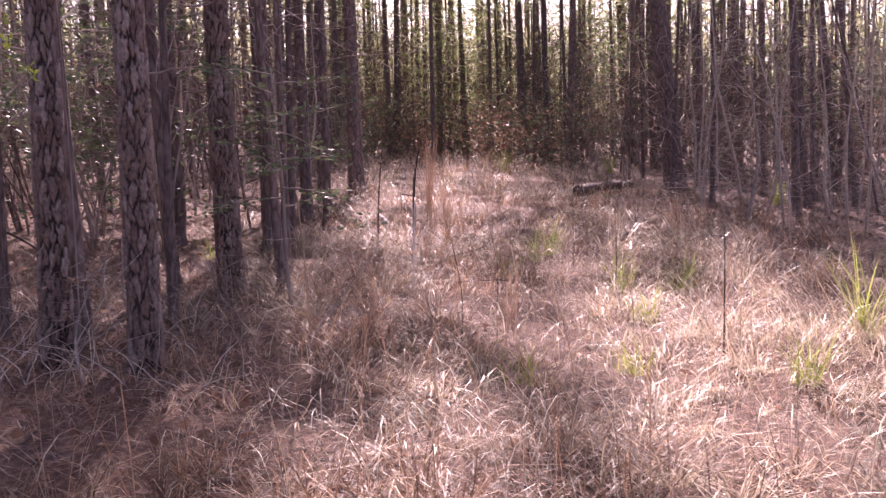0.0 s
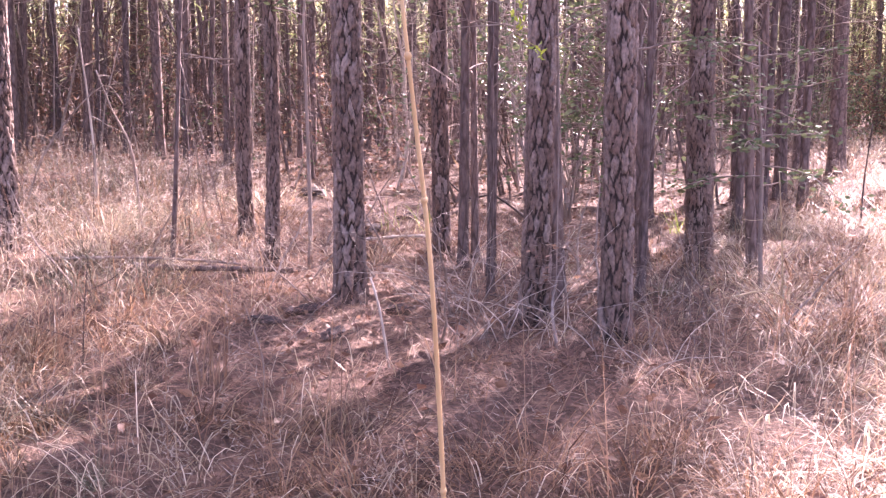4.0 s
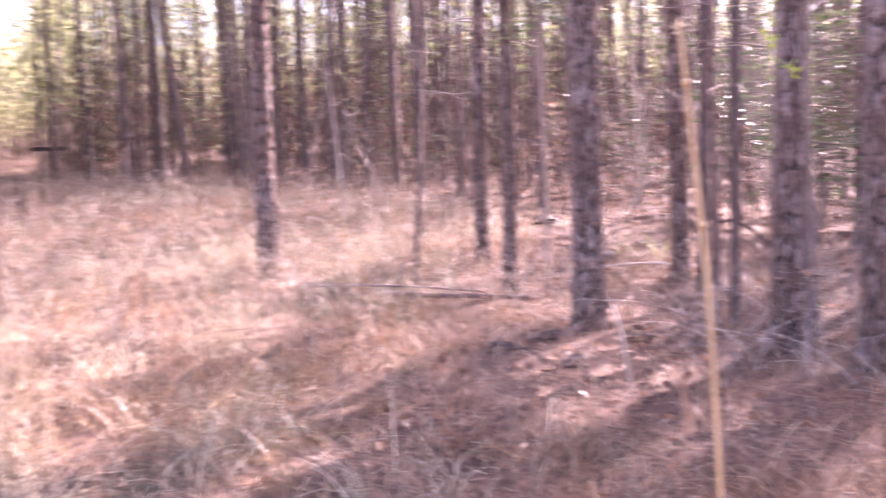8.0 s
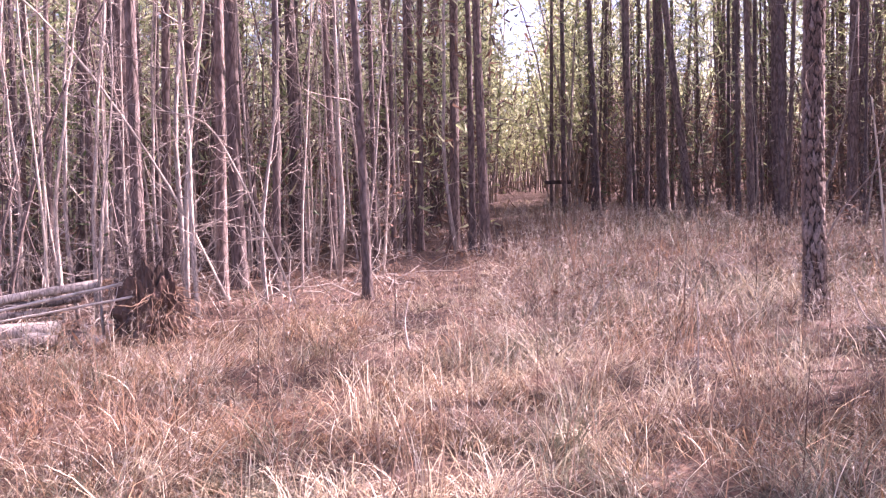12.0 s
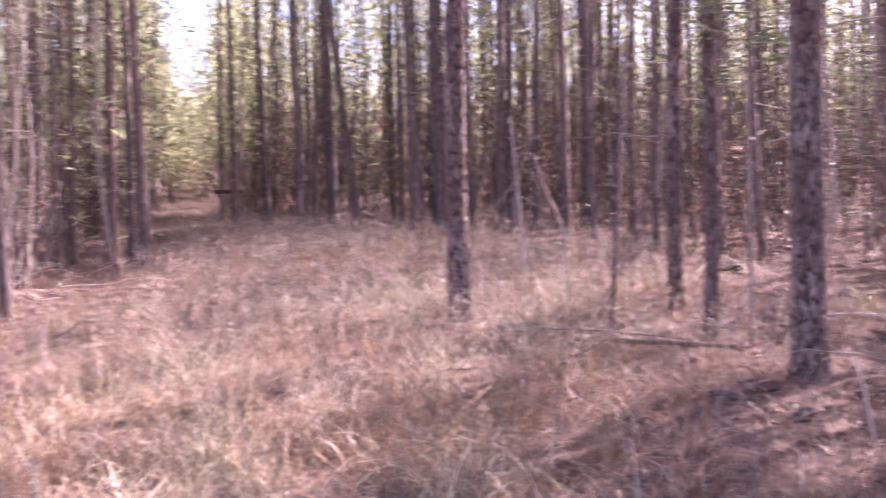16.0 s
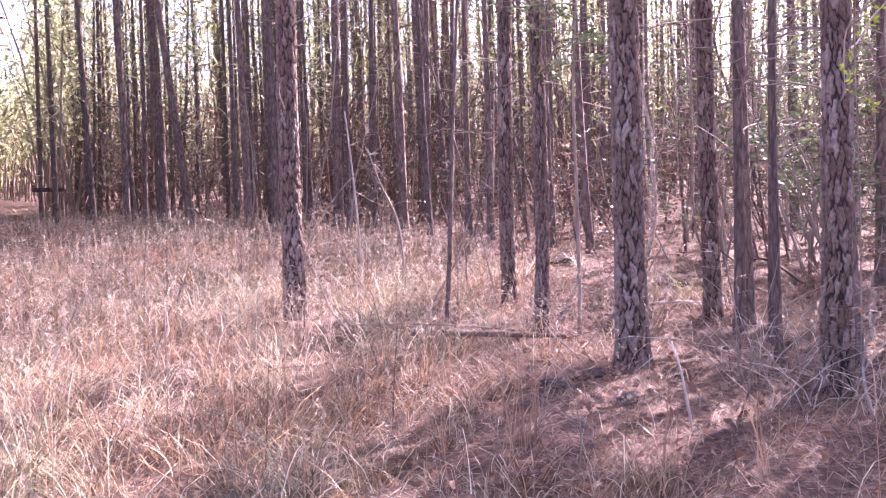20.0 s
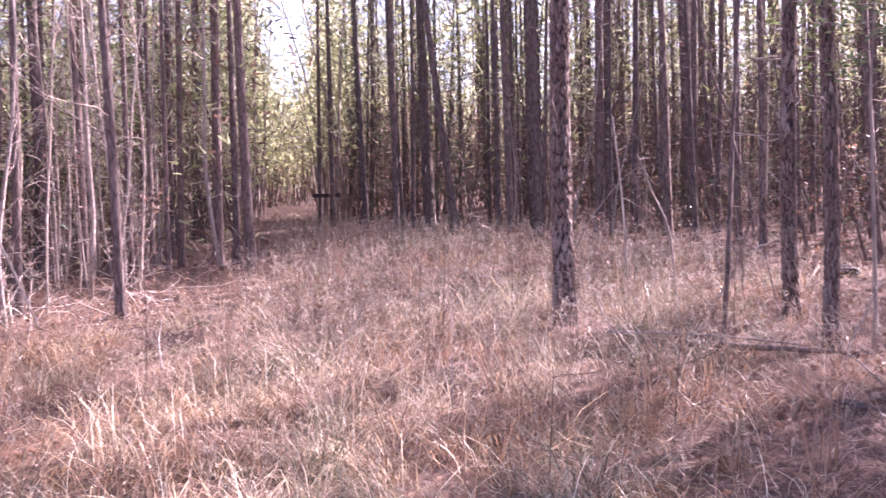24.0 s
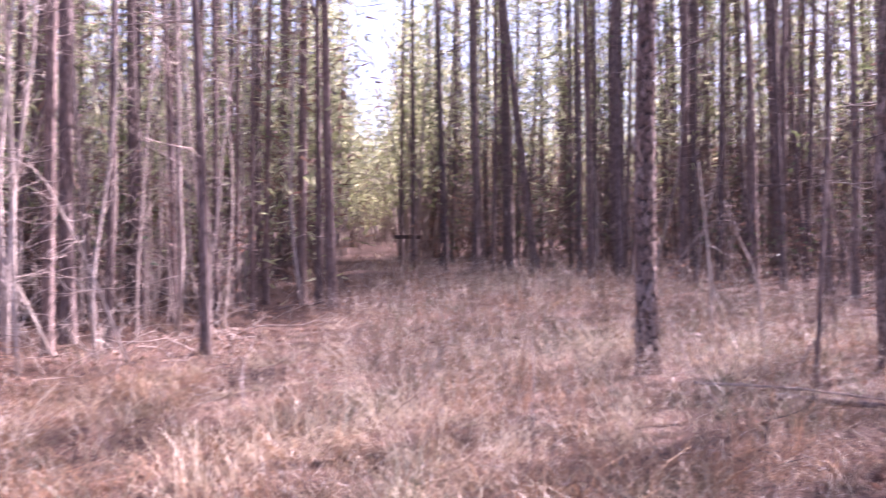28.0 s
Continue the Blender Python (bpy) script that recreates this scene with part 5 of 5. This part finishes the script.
stick("dark_stick", [at_ground(8.4, 9.55, -0.1), (8.47, 9.6, 1.25), (8.6, 9.62, 1.75)], 0.022, 0.012, DARK_WOOD, "dark leaning dead stick in the grass", "stick", 1, 14)
stick("dark_stick", [at_ground(7.3, 9.0, -0.1), (7.5, 9.2, 1.1), (7.75, 9.4, 1.75)], 0.013, 0.006, DARK_WOOD, "thin dark leaning stick in the grass", "stick", 1, 15)
stick("long_dry_stem", [at_ground(3.55, 5.2, -0.05), (3.5, 5.15, 0.8), (3.42, 5.1, 1.35)], 0.006, 0.003, PALE_GRASS, "long pale dry weed stem", "plant stalk", 1, 16)
stick("long_dry_stem", [at_ground(5.3, 3.1, -0.05), (5.32, 3.1, 0.7), (5.36, 3.12, 1.05)], 0.006, 0.003, DARK_WOOD, "thin brown dry weed stem in sunlit grass", "plant stalk", 2, 17)
stick("long_dry_stem", [at_ground(5.2, 6.0, -0.05), (5.5, 6.3, 0.9), (5.75, 6.55, 1.2)], 0.009, 0.005, PALE_WOOD, "pale leaning dry stem in the grass", "plant stalk", 1, 18)
stick("long_dry_stem", [at_ground(2.55, 4.2, 0.5), (2.9, 4.4, 0.72), (3.35, 4.6, 0.5)], 0.005, 0.003, PALE_GRASS, "long arched pale grass stem", "plant stalk", 1, 19)

# thin dry weeds standing above the grass
for k, (x, y, h) in enumerate([(-4.4, 6.2, 0.8), (-3.6, 6.9, 0.7), (-2.9, 5.3, 0.75), (-2.5, 7.6, 0.9), (-1.9, 5.1, 0.8), (-1.4, 7.4, 0.7), (-3.1, 9.2, 0.9), (-4.1, 8.8, 0.8), (-2.2, 9.4, 0.9), (-0.7, 5.3, 0.6), (-5.3, 6.0, 0.7),
                               (-0.1, 8.8, 0.9), (-1.0, 9.9, 0.9), (0.15, 4.3, 0.5), (-1.3, 4.5, 0.6), (-4.7, 4.9, 0.7), (5.0, 3.6, 0.6), (6.2, 4.6, 0.8), (4.2, 4.4, 0.7), (3.2, 3.6, 0.6), (7.4, 6.0, 0.8), (5.4, 5.2, 0.7)]):
    z = float(height(x, y))
    stick("dry_weed", [(x, y, z - 0.04), (x + 0.02, y, z + 0.5 * h), (x + 0.05 * math.sin(k * 2.3), y + 0.03, z + h)], 0.0042, 0.0018, (DARK_WOOD, TWIG, SOIL)[k % 3], "thin upright brown dry weed stem in the grass", "weed", 3 + k % 3, 60 + k)

# pale saplings at the west wood's edge
for x, y, r, lx, ly, h in [(-7.76, 7.84, 0.036, -0.017, -0.015, 1.2), (-8.1, 8.05, 0.034, 0.0, 0.0, 1.2), (-8.54, 8.53, 0.04, 0.0, 0.0, 1.25), (-9.5, 8.3, 0.04, 0.01, 0.0, 1.2), (-7.74, 6.50, 0.02, 0.01, 0.012, 0.75), (-7.83, 10.74, 0.039, 0.0, 0.0, 1.1), (-7.83, 14.5, 0.044, 0, 0, 1.3)]:
    plant(saplings, x, y, lx, ly, 0.8 * r / 0.034, h)
# bare weeds standing in the clearing
for x, y, h in [(-0.9, 7.1, 0.42), (-0.45, 8.4, 0.5), (0.75, 7.3, 0.42), (-1.9, 9.6, 0.45), (-2.8, 8.6, 0.42), (-3.3, 7.3, 0.36), (0.1, 9.9, 0.5), (-0.9, 9.3, 0.5), (-4.6, 6.8, 0.3), (3.3, 4.9, 0.34), (6.6, 6.2, 0.35), (-5.6, 7.7, 0.35), (-5.0, 9.6, 0.35), (1.3, 5.3, 0.3), (1.9, 5.0, 0.28), (1.55, 6.0, 0.34), (2.6, 5.9, 0.36), (0.7, 6.7, 0.3), (1.3, 7.2, 0.4), (2.8, 6.7, 0.4), (3.2, 7.5, 0.45), (1.1, 8.6, 0.45), (3.4, 5.7, 0.36), (1.6, 8.1, 0.4), (0.4, 6.9, 0.3)]:
    plant(brushes, x, y, 0.02, 0.0, 0.8, h)


def log_heap():
    """Cut and fallen stems beside an upturned root plate."""
    for a, b, r0, lab, mat in [((-10.3, 4.35, 0.20), (-7.78, 6.50, 0.56), 0.046, "long pale fallen trunk with flaking bark", BARK_PALE), ((-10.2, 4.2, 0.17), (-7.98, 6.10, 0.36), 0.044, "grey fallen trunk lying on the heap", BARK_LOG),
                              ((-9.6, 4.45, 0.14), (-7.75, 5.98, 0.24), 0.066, "broken pale trunk on the ground", BARK_PALE), ((-9.3, 4.35, 0.10), (-7.60, 5.84, 0.13), 0.056, "rotten grey stem on the ground", BARK_LOG),
                              ((-10.0, 4.9, 0.30), (-7.9, 6.35, 0.40), 0.034, "slim brown stem lying on the heap", BARK_LOG), ((-9.2, 5.3, 0.22), (-7.42, 6.42, 0.60), 0.016, "thin bleached branch across the logs", PALE_WOOD), ((-8.8, 5.0, 0.24), (-7.30, 6.45, 0.48), 0.011, "thin bleached branch across the logs", PALE_WOOD)]:
        root = thing("fallen_log", lab, "log", "logs in the heap")
        p0, p1 = np.array(at_ground(*a)), np.array(at_ground(*b))
        f = np.linspace(0, 1, 12)[:, None]
        line = p0 + (p1 - p0) * f + rng.normal(0, r0 * 0.12, (12, 3))
        limb_part("stem", root, line, r0 * rng.uniform(0.78, 1.2, 12), mat, 12)
        if r0 > 0.036:
            d = (p1 - p0) / np.linalg.norm(p1 - p0)
            g = Geo()
            n = 16
            slivers(g, np.repeat(line[-1:], n, 0) + rng.normal(0, r0 * 0.4, (n, 3)), d + rng.normal(0, 0.35, (n, 3)), rng.uniform(0.06, 0.16, n), 0.03)
            tagged(part("torn_end", g, CUT_WOOD, root, "splintered orange torn end", False), kind="stuff")
    root = thing("splintered_stump", "torn stump of orange splintered wood beside the logs", "stump", "", stand(-7.62, 6.02, 40))
    g = Geo()
    n = 70
    base = np.stack([rng.normal(0, 0.12, n), rng.normal(0, 0.12, n), rng.uniform(-0.05, 0.1, n)], -1)
    blades(g, base, rng.uniform(0.10, 0.34, n), rng.uniform(0.03, 0.07, n), rng.uniform(0, 6.28, n), rng.uniform(0.2, 1.3, n), rng.uniform(-0.3, 0.4, n), 2)
    tagged(part("splinter_burst", g, CUT_WOOD, root, "", False), kind="stuff")
    g = Geo()
    tube(g, [(0, 0, -0.15), (0, 0, 0.1), (0.02, 0, 0.2)], [0.2, 0.17, 0.11], 14)
    part("core", g, DARK_WOOD, root)

    root = thing("upturned_root_plate", "upturned root plate of dark soil with torn tan roots", "root plate", "", stand(-7.25, 6.62, 0))
    bm = bmesh.new()
    bmesh.ops.create_icosphere(bm, subdivisions=5, radius=1.0)
    for v in bm.verts:
        d = 1 + 0.30 * noise.noise(v.co * 1.5) + 0.26 * noise.noise(v.co * 4.0) + 0.20 * noise.noise(v.co * 9.0) + 0.10 * noise.noise(v.co * 21.0)
        v.co = Vector((v.co.x * (0.36 - 0.10 * v.co.z) * d, v.co.y * 0.24 * d, 0.22 + v.co.z * 0.50 * d))
    me = bpy.data.meshes.new("soil")
    bm.to_mesh(me)
    bm.free()
    me.materials.append(SOIL)
    ob = new("soil", me)
    ob.parent = root
    r = np.random.default_rng(31)
    for k in range(150):
        a = r.uniform(-1.1, 1.3)
        s = (0.17 * math.cos(a), 0.15 * math.sin(a), r.uniform(0.05, 0.55))
        p = wander(s, (math.cos(a), math.sin(a) - 0.3, r.uniform(-0.2, 0.6)), r.uniform(0.12, 0.5), 6, 0.35, r, 0.28)
        limb_part("root", root, p, np.linspace(r.uniform(0.003, 0.007), 0.0015, 7), CUT_WOOD if k % 3 else SOIL, 4)
    g = Geo()
    n = 420
    slivers(g, np.stack([r.normal(-0.1, 0.16, n), r.normal(0, 0.14, n), r.uniform(0.5, 0.92, n)], -1), r.normal(0, 1, (n, 3)) + [0, 0, 0.6], r.uniform(0.1, 0.3, n), 0.006)
    tagged(part("root_mat", g, DARK_WOOD, root, "", False), kind="stuff")


log_heap()


def torn_block(x, y, up, size, turn):
    """A split, torn end of a log among the heap."""
    root = thing("torn_wood_block", "split block of pale torn wood at the log's end", "wood block", "torn blocks in the heap", stand(x, y, turn))
    bm = bmesh.new()
    bmesh.ops.create_icosphere(bm, subdivisions=4, radius=1.0)
    for v in bm.verts:
        d = 1 + 0.35 * noise.noise(v.co * 1.7 + Vector((turn, 0, 0))) + 0.22 * noise.noise(Vector((v.co.x * 2, v.co.y * 7, v.co.z * 7)))
        v.co = Vector((v.co.x * size * 1.7 * d, v.co.y * size * 0.6 * d, up + v.co.z * size * 0.6 * d))
    me = bpy.data.meshes.new("block")
    bm.to_mesh(me)
    bm.free()
    me.materials.append(PALE_WOOD)
    ob = new("block", me)
    ob.parent = root
    g = Geo()
    n = 30
    slivers(g, np.stack([rng.normal(size * 1.1, size * 0.3, n), rng.normal(0, size * 0.35, n), up + rng.normal(0, size * 0.3, n)], -1), rng.normal(0, 0.6, (n, 3)) + [1, 0, -0.2], rng.uniform(0.08, 0.2, n), 0.035)
    tagged(part("splinter_burst", g, CUT_WOOD, root, "orange torn splinters", False), kind="stuff")


torn_block(-7.80, 5.82, 0.13, 0.13, 40)
torn_block(-8.10, 5.60, 0.10, 0.12, 44)
torn_block(-7.55, 6.18, 0.10, 0.10, 35)


def brush_heap(x, y, seed, count, size, label, mats=(TWIG, BARK)):
    r = np.random.default_rng(seed)
    root = thing("brush_heap", label, "brush", "", stand(x, y))
    for _ in range(count):
        a = r.uniform(0, 6.28)
        p = wander((r.normal(0, size * 0.35), r.normal(0, size * 0.25), 0.02), (math.cos(a) * 0.7, math.sin(a) * 0.7, r.uniform(0.5, 1.8)), size * r.uniform(0.6, 1.3), 7, 0.16, r, 0.13)
        limb_part("dead_twig", root, p, np.linspace(r.uniform(0.0018, 0.0038), 0.001, 8), mats[int(r.uniform() < 0.45)], 5)
    return root


brush_heap(1.75, 5.3, 41, 34, 0.75, "tangle of arched bleached twigs at the pine's foot", (TWIG, PALE_WOOD))
brush_heap(2.35, 4.75, 42, 22, 0.6, "dead twigs and grass heaped beside the pine", (TWIG, PALE_WOOD))
brush_heap(1.95, 6.2, 49, 34, 0.9, "tangle of bleached dead twigs between the pines", (TWIG, PALE_WOOD))
brush_heap(2.9, 5.6, 50, 22, 0.7, "arched dead twigs among the clump of pines", (TWIG, PALE_WOOD))
brush_heap(0.55, 8.9, 51, 18, 0.6, "low tangle of dead twigs on pine straw", (TWIG, BARK))
brush_heap(0.75, 14.0, 43, 22, 1.0, "heap of dark dead branches on the forest floor")
brush_heap(2.3, 14.2, 44, 22, 0.9, "heap of dark dead branches on the forest floor")
brush_heap(-8.6, 6.9, 45, 30, 0.9, "tangle of bleached dead twigs behind the logs")
brush_heap(-2.3, 20.0, 46, 26, 1.3, "heap of dead branches at the wood's edge")
brush_heap(15.5, 8.3, 47, 26, 1.3, "tangle of bare twigs at the wood's edge")
brush_heap(13.8, 6.6, 48, 26, 1.3, "tangle of bare twigs at the wood's edge")


def bark_chunk(x, y, seed, size):
    root = thing("rotten_bark_chunk", "dark rotten chunk of wood lying on the ground", "wood chunk", "rotten wood chunks", stand(x, y, seed * 47))
    bm = bmesh.new()
    bmesh.ops.create_icosphere(bm, subdivisions=3, radius=1.0)
    for v in bm.verts:
        d = 1 + 0.45 * noise.noise(v.co * 1.9 + Vector((seed, 0, 0)))
        v.co = Vector((v.co.x * size * d, v.co.y * size * 0.45 * d, max(-0.03, v.co.z * size * 0.3 * d) + 0.02))
    me = bpy.data.meshes.new("chunk")
    bm.to_mesh(me)
    bm.free()
    me.materials.append(DARK_WOOD)
    ob = new("chunk", me)
    ob.parent = root


for k, (x, y, s) in enumerate([(-8.35, 5.62, 0.26), (-7.95, 6.02, 0.22), (-8.8, 5.25, 0.28), (-7.9, 5.75, 0.16), (0.64, 6.2, 0.16), (0.67, 5.42, 0.12), (0.52, 5.55, 0.08), (0.30, 5.78, 0.10), (1.2, 6.05, 0.11), (1.75, 9.6, 0.2), (1.5, 12.4, 0.26), (2.4, 10.4, 0.18)]):
    bark_chunk(x, y, k, s)


def grass_tuft(name, x, y, n, size, width, mat, label, group, tilt=0.28, bend=0.9, spread=0.05):
    g = Geo()
    b = np.stack([rng.normal(0, spread, n), rng.normal(0, spread, n), np.full(n, -0.02)], -1)
    blades(g, b, size * rng.uniform(0.5, 1.15, n), width * rng.uniform(0.7, 1.3, n), rng.uniform(0, 6.283, n), np.abs(rng.normal(0, tilt, n)), rng.uniform(0, bend, n), 4)
    root = thing(name, label, "grass tuft", group, stand(x, y))
    tagged(part("blade_tuft", g, mat, root, "", False), kind="stuff")


for x, y, n, s in [(6.77, 4.98, 70, 0.5), (6.43, 2.66, 46, 0.75), (8.04, 6.79, 60, 0.55), (20.1, 18.6, 120, 0.8), (5.11, 2.45, 46, 0.45), (16.7, 8.5, 60, 0.6), (6.45, 6.03, 40, 0.4), (7.63, 6.68, 40, 0.5), (-2.53, 4.86, 30, 0.32),
                   (-2.43, 4.5, 110, 0.52), (2.27, 9.34, 16, 0.4), (4.78, 8.71, 26, 0.45), (1.95, 9.6, 12, 0.35), (7.2, 4.6, 40, 0.45), (4.6, 3.3, 26, 0.35), (5.9, 4.1, 30, 0.4), (23.0, 17.0, 90, 0.7), (-0.9, 8.3, 26, 0.35), (-2.75, 4.2, 26, 0.3), (3.9, 3.6, 24, 0.35)]:
    if x < 0:
        grass_tuft("olive_grass_tuft", x, y, n, s, 0.007, OLIVE, "tuft of half-green olive grass among dry grass", "olive tufts", 0.5, 1.9)
    else:
        grass_tuft("green_grass_tuft", x, y, n, s, 0.008 if s < 0.6 else 0.012, GREEN, "tuft of fresh yellow-green grass among dry grass", "green tufts", 0.4, 1.5)
for x, y, n, s, lean in [(-0.02, 4.66, 16, 0.45, 0.1), (-1.77, 5.74, 9, 0.6, 0.3), (-2.99, 7.29, 9, 0.6, 0.3), (-2.38, 7.1, 12, 0.7, 0.3), (8.5, 9.3, 34, 1.35, 0.08), (8.1, 8.6, 24, 0.9, 0.15), (-0.85, 5.6, 12, 0.6, 0.15),
                         (3.9, 5.0, 14, 0.7, 0.15), (4.9, 4.6, 16, 0.6, 0.2), (-3.8, 6.2, 14, 0.6, 0.2), (-4.9, 12.0, 16, 0.9, 0.2), (1.0, 4.2, 10, 0.5, 0.2)]:
    grass_tuft("broomsedge_clump", x, y, n, s, 0.008, RUST, "upright clump of rust-coloured dry broomsedge", "broomsedge clumps", lean, 0.35, 0.035)
# pale tussocks paint sunlight into the grass, mostly in the sun patches
for x, y, n, s in [(-3.5, 4.55, 100, 0.5), (-3.75, 4.75, 50, 0.5), (-1.6, 6.3, 120, 0.45), (-2.2, 5.9, 120, 0.45), (-1.5, 6.8, 70, 0.4), (-0.95, 5.6, 60, 0.34), (0.95, 7.3, 40, 0.3), (-3.4, 5.5, 70, 0.42), (5.6, 3.2, 80, 0.42), (4.9, 2.9, 60, 0.4), (-1.9, 6.5, 60, 0.4), (-5.6, 8.9, 60, 0.4), (-0.3, 3.9, 30, 0.42), (-1.1, 4.0, 30, 0.4), (0.5, 3.4, 26, 0.4)]:
    grass_tuft("bleached_grass_tussock", x, y, n, s, 0.005, PALE_GRASS, "bleached dry grass tussock with drooping blades, sunlight put into its pale tone", "bleached tussocks", 0.7, 2.8, 0.12)


def plank_on_post():
    root = thing("plank_on_post", "dark weathered plank fixed across a post at the wood's edge", "plank", "", stand(-9.85, 25.4, 18))
    for name, size, at, mat in [("plank", (0.78, 0.04, 0.11), (0, -0.06, 0.86), DARK_WOOD), ("post", (0.09, 0.08, 1.0), (0.18, 0, 0.42), DARK_WOOD)]:
        bm = bmesh.new()
        bmesh.ops.create_cube(bm, size=1.0)
        bmesh.ops.scale(bm, vec=size, verts=bm.verts)
        bmesh.ops.bevel(bm, geom=bm.edges[:], offset=0.008, segments=2, affect="EDGES")
        bmesh.ops.translate(bm, vec=at, verts=bm.verts)
        me = bpy.data.meshes.new(name)
        bm.to_mesh(me)
        bm.free()
        me.materials.append(mat)
        ob = new(name, me)
        ob.parent = root


plank_on_post()
